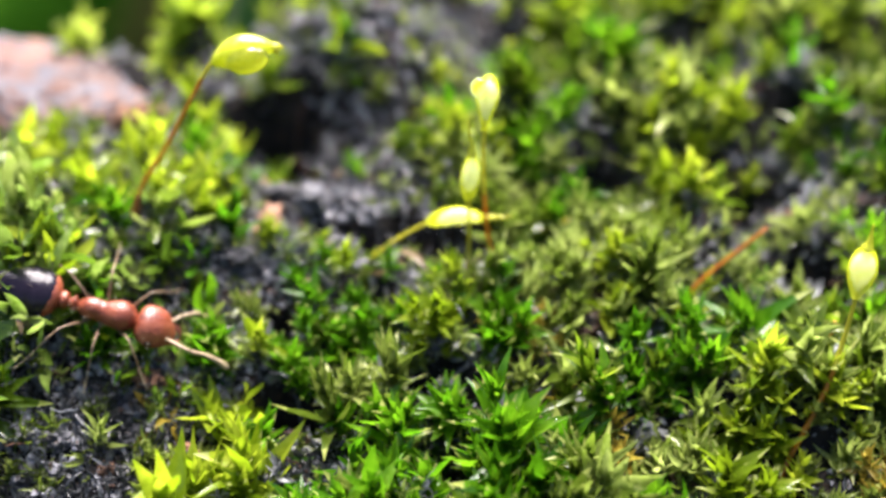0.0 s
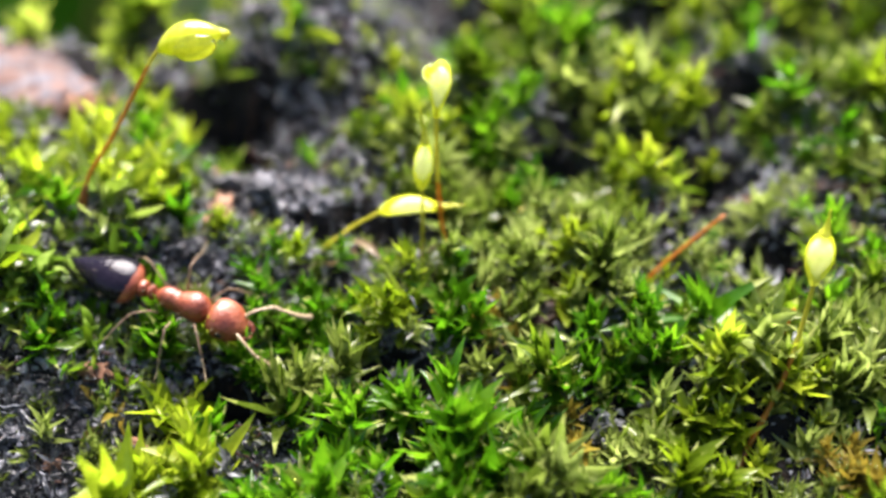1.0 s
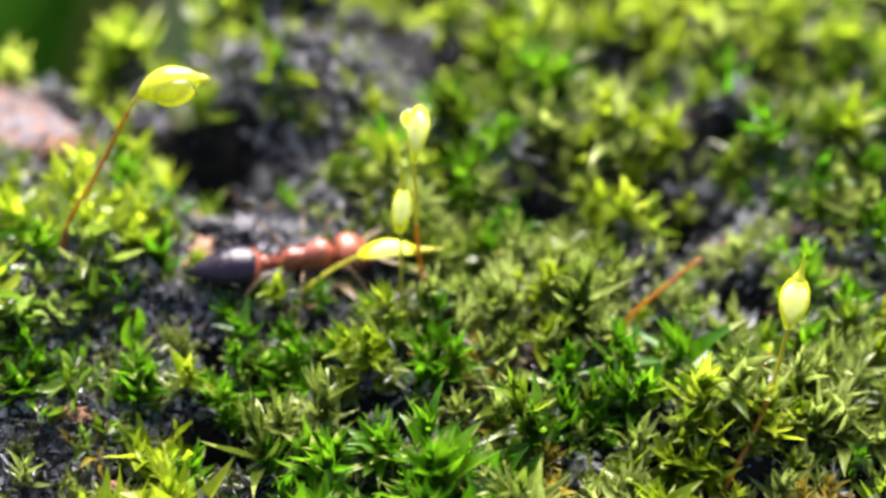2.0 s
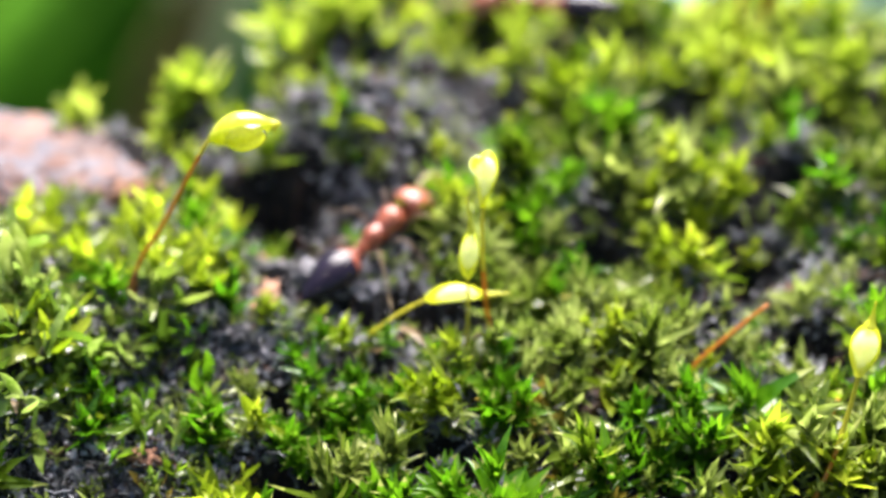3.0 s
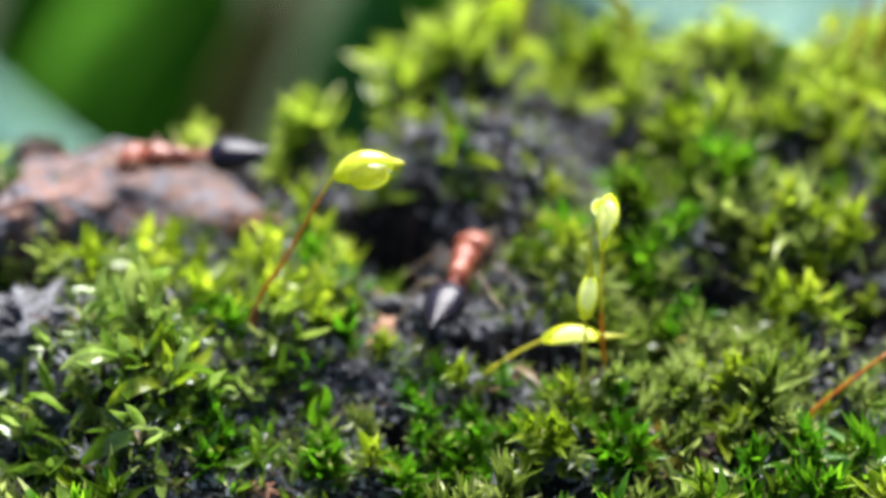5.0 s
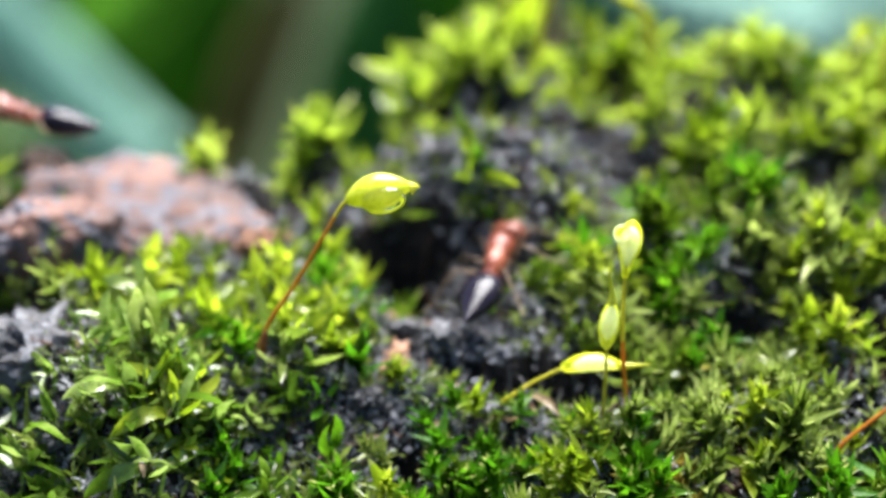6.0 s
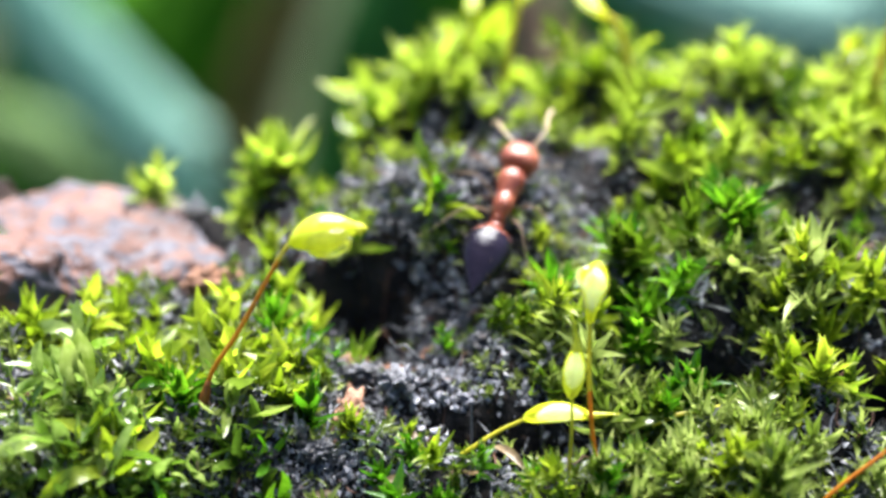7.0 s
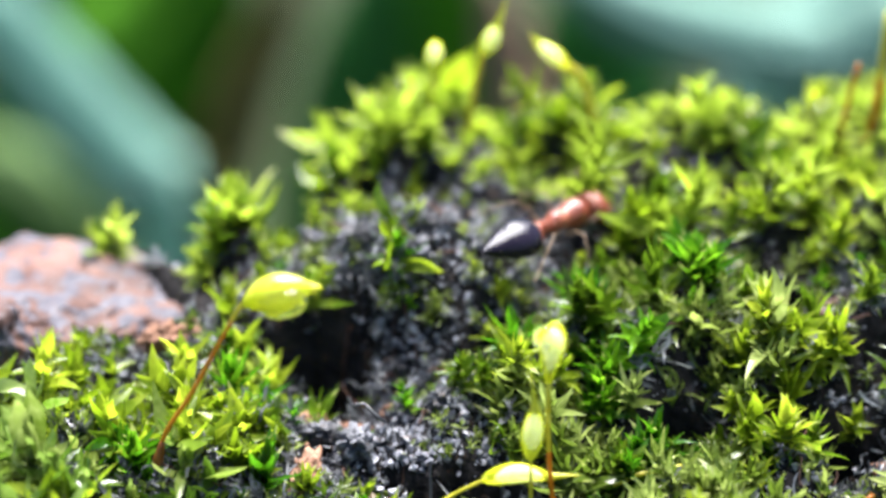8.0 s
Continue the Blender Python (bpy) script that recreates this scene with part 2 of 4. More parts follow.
def slope(x, y):
    """The mossy bank without its small lumps: height in millimetres at (x, y) in millimetres."""
    up = 0.58 * y - 0.55 - 0.1 * (math.sqrt((y - 2.0) ** 2 + 1.0) + y - 2.0)
    up += 1.5 * bump(x, y, -8.2, -3.2, 2.4, 1.9) + 0.55 * bump(x, y, -5.2, -1.4, 1.6, 1.5) + 0.35 * bump(x, y, 7.5, 1.5, 3.5, 2.2)
    up += 0.25 * bump(x, y, 2.2, -4.3, 1.4, 1.2) - 0.55 * bump(x, y, -2.4, -5.0, 1.0, 0.8)
    up += -1.8 * bump(x, y, -2.8, 0.6, 1.5, 0.8) + 1.1 * bump(x, y, -1.0, 2.6, 2.2, 1.0)
    up += -0.5 * bump(x, y, 0.6, -1.7, 1.9, 0.5) - 0.5 * bump(x, y, 7.5, -0.9, 1.8, 0.6)
    up += 0.55 * bump(x, y, -2.0, 7.4, 1.3, 1.6) - 1.2 * bump(x, y, 0.65, 7.6, 0.6, 1.8) - 0.6 * step(4.0, 8.5, x) * step(4.0, 7.0, y)
    up += -0.9 * bump(x, y, -8.6, 2.4, 3.4, 1.5)
    crest = 3.2 + 0.7 * step(-9.2, -7.8, x) + 4.1 * step(-4.2, -2.7, x)
    down = 0.38 * crest + 0.2 - 1.5 * (y - crest)
    low = -180.0
    h = -0.5 * math.log(math.exp(-up / 0.5) + math.exp(-down / 0.5)) if abs(up - down) < 20 else min(up, down)
    h = max(h, low)
    return h + (low - h) * step(70, 260, abs(x))

# The patch at (0.4, -1.9) is dark soil standing in for a shadow strip.
BARE = [(-6.9, -6.9, 2.6, 1.5), (-3.8, -2.7, 1.7, 0.9), (-2.1, -0.9, 2.1, 1.2), (-2.6, 0.8, 2.0, 1.2), (-0.9, 3.4, 1.8, 1.6), (0.4, -1.9, 1.9, 0.6), (-2.3, -5.0, 1.0, 0.7), (-0.1, -4.4, 1.0, 0.55),
        (7.6, -0.8, 1.4, 0.5), (-9.6, -4.2, 1.0, 0.8), (-8.4, 2.2, 3.6, 1.4), (4.0, -4.5, 0.9, 0.35), (4.6, -7.0, 0.9, 0.4), (-6.0, -2.2, 0.9, 0.4), (-6.1, -5.5, 1.7, 0.9), (-4.9, -5.0, 1.0, 0.5), (3.4, -3.75, 0.9, 0.35), (6.7, -2.6, 0.9, 0.45), (9.9, -1.6, 0.9, 1.2), (7.5, 1.9, 1.2, 0.5), (-1.8, 2.6, 1.5, 1.2), (-7.2, -1.1, 1.0, 0.5), (-1.8, -4.75, 0.7, 0.35), (-1.6, -6.3, 0.8, 0.5), (0.1, -5.2, 0.5, 0.4), (-10.2, -2.3, 1.1, 0.9)]
TRODDEN = [(-5.6, -4.0, 2.0, 0.9), (-2.6, -3.2, 1.6, 0.8)]


def bare(x, y):
    """1 where the soil lies open, 0 under closed moss."""
    return max(bump(x, y, *p) for p in BARE)


def cushion(x, y):
    """The pillows in which moss grows: above 0 on a pillow, below 0 in the gaps between."""
    p = Vector((x, y, 4.0))
    return 0.75 * noise.noise(p * 0.55) + 0.5 * noise.noise(p * 1.15 + Vector((3, 9, 1)))


# The one at (0.0, -1.7) is dug to darken that same shadow strip.
HOLLOWS = [(-3.3, 1.5, 1.35, 0.55), (6.0, 2.3, 1.0, 0.6), (7.4, -2.4, 0.95, 0.42), (0.0, -1.7, 1.7, 0.38), (3.6, -4.4, 0.65, 0.32), (-2.5, -4.95, 0.9, 0.5), (0.4, -4.75, 0.8, 0.35), (3.8, -0.4, 0.75, 0.34), (-2.7, -3.4, 0.42, 0.26),
           (6.7, -0.5, 1.4, 0.42), (-0.2, 0.8, 0.5, 0.3), (-10.6, -0.6, 0.5, 0.26), (-1.1, 5.0, 0.32, 0.25), (8.6, 0.9, 0.8, 0.35), (-2.6, 5.5, 0.45, 0.25)]


def hollow(x, y):
    """The dark hollows in the bank: 1 at the bottom of one."""
    return max(bump(x, y, a, b, c, d) for a, b, c, d in HOLLOWS)


def lumps(x, y):
    p = Vector((x, y, 0.0))
    flat = min(1.0, max(0.75 * bare(x, y), max(bump(x, y, *q) for q in TRODDEN)))
    soft = 1.4 * cushion(x, y) * (1 - flat) + 0.16 * noise.noise(p * 2.1 + Vector((7, 3, 1)))
    soft += bare(x, y) * (0.55 * noise.noise(p * 1.4 + Vector((5, 5, 2))) + 0.3 * noise.noise(p * 3.3))
    return soft - 3.0 * step(0.3, 0.7, hollow(x, y) + 0.5 * noise.noise(p * 2.3)) + 0.09 * noise.noise(p * 5.5) + 0.045 * noise.noise(p * 13.0)


def height(x, y):
    far = math.hypot(x, y)
    return slope(x, y) + (lumps(x, y) * (1.0 - step(20, 60, far)) if far < 60 else 0.0)


def mesh_of(name, verts, faces, mats, smooth=True):
    """A mesh in metres from vertices in millimetres."""
    data = bpy.data.meshes.new(name)
    data.from_pydata((np.asarray(verts, float) * MM).tolist(), [], faces)
    for m in mats if isinstance(mats, (list, tuple)) else [mats]:
        data.materials.append(m)
    if smooth:
        data.shade_smooth()
    return data


def part(name, data, parent=None, label="", m=None):
    """Links a mesh as one object, under a thing or a part where given; m is its pose there, in metres."""
    ob = new(name, data)
    if parent:
        ob.parent = parent
    if m is not None:
        ob.matrix_basis = m
    return tagged(ob, label)


def at(x, y, z, turn=None):
    """A pose from a place in millimetres and a turn."""
    m = Matrix.Translation(Vector((x, y, z)) * MM)
    return m @ turn.to_4x4() if turn is not None else m


def stops(low, high, fine, reach):
    """Grid lines: even between low and high, then ever wider out to reach."""
    mid = list(np.arange(low, high + fine / 2, fine))
    out, gap, v = [], fine, high
    while v < reach:
        gap *= 1.45
        v += gap
        out.append(v)
    back, gap, v = [], fine, low
    while v > -reach:
        gap *= 1.45
        v -= gap
        back.append(v)
    return back[::-1] + mid + out


def build_ground():
    xs, ys = stops(-15.0, 15.0, 0.11, 400000.0), stops(-10.5, 13.0, 0.11, 400000.0)
    verts = [(x, y, height(x, y)) for y in ys for x in xs]
    w = len(xs)
    faces = [(j * w + i, j * w + i + 1, (j + 1) * w + i + 1, (j + 1) * w + i) for j in range(len(ys) - 1) for i in range(w - 1)]
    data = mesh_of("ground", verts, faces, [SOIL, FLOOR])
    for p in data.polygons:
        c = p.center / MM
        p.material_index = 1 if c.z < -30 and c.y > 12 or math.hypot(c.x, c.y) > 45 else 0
    tagged(new("ground", data), "wet soil bank, shade put into its dark colour, rising to a low mossy crest", "ground", kind="structure")


build_ground()


def lumpy(name, rx, ry, rz, mat, seed, rough=0.25, detail=3, freq=1.0, flat=0.0):
    """A stone: a ball pushed out of shape at two sizes."""
    bm = bmesh.new()
    bmesh.ops.create_icosphere(bm, subdivisions=detail, radius=1.0)
    off = Vector((seed * 3.7, seed * 1.3, seed * 2.1))
    for v in bm.verts:
        d = v.co.normalized()
        q = Vector((d.x * rx, d.y * ry, d.z * rz)) / (rx * ry * rz) ** (1 / 3) * freq
        k = 1.0 + rough * noise.noise(q * 1.3 + off) + rough * 0.5 * noise.noise(q * 3.5 + off) + rough * 0.2 * noise.noise(q * 9.0 + off)
        c = Vector((math.copysign(abs(d.x) ** (1 - flat), d.x), math.copysign(abs(d.y) ** (1 - flat), d.y), math.copysign(abs(d.z) ** (1 - flat), d.z))) * k
        v.co = Vector((c.x * rx, c.y * ry, c.z * rz)) * MM
    data = bpy.data.meshes.new(name)
    bm.to_mesh(data)
    bm.free()
    data.materials.append(mat)
    data.shade_smooth()
    return data


def build_stones():
    ob = part("stone", lumpy("stone", 3.3, 2.3, 1.15, STONE, 2, 0.2, 6, 1.25, 0.08), m=at(-9.3, 3.1, -0.1, Euler((0.1, 0.05, 0.1)).to_matrix()))
    tagged(ob, "rough pink stone with grey stains among the moss", "stone")
    ob = part("stone", lumpy("stone", 1.7, 0.9, 0.95, STONE, 5, 0.2, 5, 1.8, 0.15), m=at(-10.5, 0.9, 0.3, Euler((0.0, 0.1, 0.3)).to_matrix()))
    tagged(ob, "pale orange-pink stone beside a larger one", "stone")
    ob = part("bark_lump", lumpy("bark_lump", 0.75, 0.7, 0.6, BARK, 9, 0.5, 5), m=at(-11.9, 5.0, 0.45))
    tagged(ob, "dark brown bark lump behind the stones", "bark")


build_stones()


def build_pebbles():
    rng = random.Random(4)
    for x, y, rx, ry, rz in ((-3.12, -1.55, 0.26, 0.62, 0.34), (-3.3, 0.0, 0.5, 0.3, 0.26), (-2.4, -0.05, 0.42, 0.24, 0.2), (-4.4, -6.1, 0.3, 0.22, 0.24), (-5.9, -6.3, 0.2, 0.16, 0.14), (-9.2, -2.2, 0.4, 0.3, 0.3), (-6.2, 1.2, 0.5, 0.3, 0.3), (7.9, -0.9, 0.35, 0.25, 0.25), (-3.35, 1.0, 0.42, 0.22, 0.2), (-2.9, 0.55, 0.3, 0.2, 0.15), (-1.5, 0.2, 0.3, 0.2, 0.16), (-5.2, -4.9, 0.3, 0.2, 0.16)):
        ob = part("earth_lump", lumpy("earth_lump", rx, ry, rz, EARTH, x, 0.6, 4, 1.7), m=at(x, y, height(x, y) + rz * 0.5, Euler((0.4, 0, rng.uniform(-0.3, 0.3))).to_matrix()))
        tagged(ob, "small crumbly orange-pink lump of earth", "earth lump", "earth lumps")
    for x, y, rx, ry, rz in ((9.9, -1.2, 0.7, 0.4, 0.35), (9.6, -2.2, 0.6, 0.35, 0.3), (8.6, 1.2, 0.8, 0.4, 0.35), (7.4, 1.9, 0.7, 0.35, 0.3), (3.4, -3.75, 0.5, 0.3, 0.2), (5.0, -6.4, 0.5, 0.3, 0.25), (8.9, 3.4, 0.6, 0.4, 0.4)):
        ob = part("bark_chip", lumpy("bark_chip", rx, ry, rz, DEAD, x, 0.5, 4, 1.6, 0.2), m=at(x, y, height(x, y) + rz * 0.5, Euler((0.3, 0, rng.uniform(-0.5, 0.5))).to_matrix()))
        tagged(ob, "reddish-brown chip of rotten bark among moss", "bark", "bark chips")


build_pebbles()


def build_clods():
    """Crumbly clods of wet soil on the open patches."""
    rng = random.Random(8)
    for x, y, r in ((-2.6, 1.3, 0.34), (-2.1, 1.9, 0.42), (-1.6, 1.3, 0.3), (-1.2, 2.3, 0.4), (-2.4, 2.7, 0.38), (-1.7, 3.1, 0.42), (-0.7, 2.9, 0.34), (-1.0, 3.7, 0.36), (-2.0, 0.6, 0.3), (-1.4, 0.1, 0.26), (-2.9, -0.6, 0.28), (-2.2, -1.1, 0.3), (-0.6, -0.2, 0.26), (-0.2, -1.3, 0.24), (-1.5, -1.5, 0.26), (-4.3, -2.9, 0.22), (-3.6, -2.6, 0.26), (-6.7, -6.0, 0.24), (-5.6, -5.6, 0.26), (-7.4, -6.4, 0.22), (-4.8, -5.1, 0.2), (-9.4, -4.0, 0.3), (7.2, -0.9, 0.3), (6.9, -2.5, 0.22), (-10.2, -2.0, 0.95), (-9.3, -1.7, 0.45)):
        if hollow(x, y) > 0.3:
            continue
        data = lumpy("soil_clod", r * rng.uniform(0.9, 1.4), r, r * rng.uniform(0.6, 0.9), CLOD, x + y, 0.75, 4, 2.2)
        ob = part("soil_clod", data, m=at(x, y, height(x, y) + r * 0.25, Euler((rng.uniform(-0.4, 0.4), rng.uniform(-0.4, 0.4), rng.uniform(0, 6))).to_matrix()))
        tagged(ob, "crumbly grey-black clod of wet soil", "soil", "soil clods")


build_clods()


# ---- moss ----
def outline(shape, s):
    """Half width of a blade along its length: a lance, a tongue, or a withered strip."""
    if shape == "tongue":
        return 0.55 + 0.45 * math.sin(min(1.0, s / 0.55) * math.pi / 2) if s < 0.55 else max(0.04, 1 - ((s - 0.55) / 0.45) ** 2.4)
    if shape == "strip":
        return max(0.06, math.sin(math.pi * (0.12 + 0.86 * s)) ** 0.6)
    return 0.72 + 0.28 * math.sin(min(1.0, s / 0.24) * math.pi / 2) if s < 0.24 else max(0.02, (1 - (s - 0.24) / 0.76) ** 0.85)


def leaf(length, width, curl, fold, shape, segs, twist, sway, rng):
    """One blade along +x from the origin, folded along its midrib, curled, twisted and swayed: vertices (millimetres) and faces."""
    verts, angle, side, p = [], 0.0, 0.0, Vector((0, 0, 0))
    wave = rng.uniform(0, 6.28)
    for k in range(segs + 1):
        s = k / segs
        w = width * 0.5 * outline(shape, s)
        turn = Matrix.Rotation(side, 3, "Z") @ Matrix.Rotation(-angle, 3, "Y") @ Matrix.Rotation(twist * s, 3, "X")
        a, b = fold + 0.22 * math.sin(wave + 7 * s), fold + 0.22 * math.sin(wave + 2 + 8 * s)
        verts += [p + turn @ Vector((0, -w, w * a)), p + turn @ Vector((0, 0, 0)), p + turn @ Vector((0, w, w * b))]
        p += turn @ Vector((length / segs, 0, 0))
        angle += curl / segs
        side += sway / segs
    faces = []
    for k in range(segs):
        a = 3 * k
        faces += [(a, a + 3, a + 4, a + 1), (a + 1, a + 4, a + 5, a + 2)]
    return np.array([tuple(v) for v in verts]), faces


def blade_set(length, width, shape, seed, n=12, segs=4, wild=1.0, bow=(-0.6, 0.7)):
    rng = random.Random(seed)
    return [leaf(length * rng.uniform(0.75, 1.25), width * rng.uniform(0.8, 1.2), wild * rng.uniform(*bow), rng.uniform(0.25, 0.8), shape, segs, wild * rng.uniform(-0.6, 0.6), wild * rng.uniform(-0.4, 0.4), rng) for _ in range(n)]


LEAVES = {
    "star": blade_set(0.76, 0.27, "lance", 1, 14, 4, 1.2),
    "narrow": blade_set(0.80, 0.225, "lance", 2, 14, 4, 1.5),
    "broad": blade_set(0.96, 0.25, "tongue", 3, 16, 7, 2.2),
    "bush": blade_set(0.90, 0.38, "lance", 6, 14, 5, 1.0),
    "fine": blade_set(0.34, 0.10, "lance", 4, 10, 2, 1.6),
    "curl": blade_set(0.55, 0.075, "strip", 5, 14, 5, 3.2, (-1.0, 1.0)),
}


def shoot(kind, rng, leaves, tall, spread):
    """The leaves of one shoot, spiralling up a stem: (which blade, pose in millimetres), the lowest first."""
    out = []
    for k in range(leaves):
        s = k / max(1, leaves - 1)
        if rng.random() < 0.06:
            continue
        turn = k * 2.39996 + rng.uniform(-0.35, 0.35)
        lift = spread[0] + (spread[1] - spread[0]) * s ** 1.1 + rng.gauss(0, 0.22)
        size = (1.0 - 0.45 * s ** 2) * rng.uniform(0.6, 1.2) * (0.75 + 0.35 * min(1, s * 3))
        m = Matrix.Translation((rng.gauss(0, 0.02), rng.gauss(0, 0.02), tall * (0.1 + 0.9 * s ** 0.85))) @ Matrix.Rotation(turn, 4, "Z") @ Matrix.Rotation(-lift, 4, "Y") @ Matrix.Rotation(rng.uniform(-0.4, 0.4), 4, "X") @ Matrix.Scale(size, 4)
        out.append((rng.randrange(len(LEAVES[kind])), m))
    return out


def shoots(kind, seed, n, leaves, tall, spread):
    rng = random.Random(seed)
    return [shoot(kind, rng, rng.randint(*leaves), tall * rng.uniform(0.75, 1.25), spread) for _ in range(n)]


SHOOTS = {
    "star": shoots("star", 11, 20, (22, 34), 0.85, (0.1, 1.4)),
    "narrow": shoots("narrow", 12, 20, (24, 36), 0.85, (0.15, 1.45)),
    "broad": shoots("broad", 13, 16, (7, 12), 0.5, (-0.1, 1.15)),
    "bush": shoots("bush", 16, 16, (9, 14), 0.65, (0.2, 1.45)),
    "fine": shoots("fine", 14, 14, (14, 20), 0.45, (-0.1, 1.3)),
    "curl": shoots("curl", 15, 16, (12, 18), 0.3, (-0.2, 1.1)),
}

# Where one moss stands out: the middle of each tuft, in millimetres.
DEEP_TUFTS = [(-2.4, -4.3), (-1.3, -4.0), (1.6, -6.0), (2.5, -6.0), (5.0, -4.8), (2.0, -7.3), (-0.6, -7.2), (4.6, -7.1), (-2.0, -7.1), (-4.6, -4.3), (-0.4, -6.0), (-0.8, -3.5), (0.9, -5.4), (4.5, 1.9), (3.2, -0.8), (2.6, 0.4), (-2.0, -3.2), (-1.3, -3.6), (-6.0, -4.0), (-6.2, -2.0), (1.8, -3.7), (-4.4, -3.5)]
YELLOW_TUFTS = [(-3.6, -5.3), (-3.1, -7.0), (-3.8, -7.0), (6.2, -5.7), (7.0, -5.8), (7.9, -5.6), (6.2, -7.4), (5.5, -3.7), (0.4, -4.0), (-5.3, -0.9), (-4.3, 0.6), (-6.4, -0.7), (-7.7, 0.2), (5.6, 0.4), (6.1, -0.1), (5.2, -0.9), (4.0, -2.7), (-8.3, 0.1), (-5.6, -0.5), (-4.8, -1.6), (0.5, 1.4), (-4.3, -1.2), (-7.0, -1.0), (-8.1, -1.3), (-9.2, -0.7), (-6.1, -1.3), (-7.4, -0.3)]
PALE_TUFTS = [(8.7, -4.8), (9.3, -5.2), (4.5, -6.1), (3.1, -4.1), (9.2, -4.3), (3.3, -7.2), (5.3, -6.2), (8.1, -6.2), (2.1, -3.2), (4.7, -2.1), (4.6, -1.8), (1.6, -0.9), (2.3, -1.2), (5.6, -0.1), (3.7, -1.9), (4.6, -3.3), (3.8, -0.1), (3.1, -2.9)]
BROAD_TUFTS = [(-8.6, -2.4), (-8.0, -3.5), (-7.4, -3.8), (-5.8, -3.0), (-6.9, -3.4), (-9.2, -4.3), (-7.5, -4.5), (-5.2, -4.2), (-9.6, -4.9), (-6.6, -2.6), (-8.4, -4.7), (-5.0, -2.8)]
GOLD_TUFTS = [(2.4, -4.1), (2.6, -3.9), (4.0, -6.3), (-5.0, -5.3), (8.9, -7.0)]
CREST_TUFTS = [(-2.4, 7.2), (-1.6, 7.0), (-3.0, 6.6), (-2.1, 6.3), (-5.5, 4.2), (-4.9, 4.3), (5.8, 7.2), (6.6, 7.4), (3.2, 7.3), (2.4, 6.8), (4.6, 6.9)]


def tuft(x, y, tufts, r):
    """How near a place lies to one of the tufts: 1 in the middle of one."""
    return max(bump(x, y, a, b, r, r) for a, b in tufts)


def kind_at(x, y, rng):
    """Which moss grows at a place: its leaf, its colour and its size. Colours and kinds keep together in patches."""
    v = noise.noise(Vector((x * 0.75, y * 0.75, 11.0))) + rng.gauss(0, 0.1)
    w = noise.noise(Vector((x * 0.6, y * 0.6, 31.0))) + rng.gauss(0, 0.2)
    size = 1.05 + 0.27 * (1.0 - step(-4.6, -2.6, y))
    near = max((tuft(x, y, t, 0.8) + rng.gauss(0, 0.08), m) for t, m in ((DEEP_TUFTS, 0), (YELLOW_TUFTS, 1), (PALE_TUFTS, 2), (GOLD_TUFTS, 3)))
    if y < -1.0 and rng.random() < step(3.9, 4.9, -x) * (0.9 if y > -5.2 else 0.5):
        return ("broad", MOSS_DEEP if near[0] > 0.4 and near[1] == 0 else MOSS_YELLOW if v > 0.3 else MOSS_WET if v > -0.1 else MOSS_PALE if v > -0.3 else MOSS_OLIVE, 1.3)
    # Towards the crest the bright light is painted in with the lighter copy.
    if y > 3.0:
        return ("bush" if w > 0.1 else "star" if w > -0.2 else "narrow", MOSS_LIT if v > 0.0 else MOSS_YELLOW if v > -0.2 else MOSS_MID if v > -0.34 else MOSS_OLIVE, 1.15 - 0.2 * step(5.8, 7.2, y))
    if near[0] > 0.42:
        return (("star", "bush" if x < -3.5 else "star", "narrow", "star")[near[1]], (MOSS_DEEP, MOSS_YELLOW, MOSS_PALE, MOSS_GOLD)[near[1]], size)
    kind = "star" if w > -0.12 else "narrow"
    if y < -3.0:
        return (kind, MOSS_YELLOW if v > 0.4 else MOSS_MID if v > 0.12 else MOSS_DEEP if v > -0.1 else MOSS_OLIVE if v > -0.3 else MOSS_PALE, size)
    return (kind, MOSS_YELLOW if v > 0.3 else MOSS_MID if v > 0.08 else MOSS_DEEP if v > -0.1 else MOSS_PALE if v > -0.22 else MOSS_OLIVE, size)


def lean(x, y, rng, much=0.35):
    """Upright on the bank, leaning half way out from its face, each shoot its own way."""
    e = 0.3
    n = Vector((-(slope(x + e, y) - slope(x - e, y)) / (2 * e), -(slope(x, y + e) - slope(x, y - e)) / (2 * e), 1.0)).normalized()
    up = (n * 0.6 + Vector((rng.gauss(0, much), rng.gauss(0, much), 1.0))).normalized()
    return up.to_track_quat("Z", "Y").to_matrix() @ Matrix.Rotation(rng.uniform(0, 6.28), 3, "Z")


TRAIL = [(-6.2, -4.4, 1.3), (-5.0, -3.9, 1.3), (-3.8, -3.9, 1.4), (-2.8, -3.6, 1.3), (-1.8, -3.1, 1.2), (-1.4, -2.2, 1.0), (-1.4, -1.2, 1.3), (-0.7, -0.8, 1.3), (-1.2, 0.1, 1.2), (-0.7, 1.2, 1.1), (-0.2, 2.0, 1.1), (0.9, 2.6, 1.0), (1.2, -3.1, 0.8), (0.4, -3.0, 0.8), (1.7, 3.1, 1.2), (2.5, 3.6, 1.0), (-7.6, 0.9, 1.3), (-6.2, 1.0, 1.0), (-8.8, 0.8, 1.0)]
STALK_FEET = [(7.9, -6.3, 1.0), (7.4, -6.8, 1.1), (6.9, -7.4, 0.8), (-0.6, -3.3, 1.1), (0.2, -3.5, 0.8), (-1.5, -3.9, 0.7), (-0.5, -3.9, 0.6), (-2.6, -4.2, 0.7), (-5.5, -2.9, 0.6), (6.0, -3.6, 0.7), (-3.1, -2.0, 0.8), (-2.4, -0.6, 1.0), (-10.0, -3.0, 1.0)]
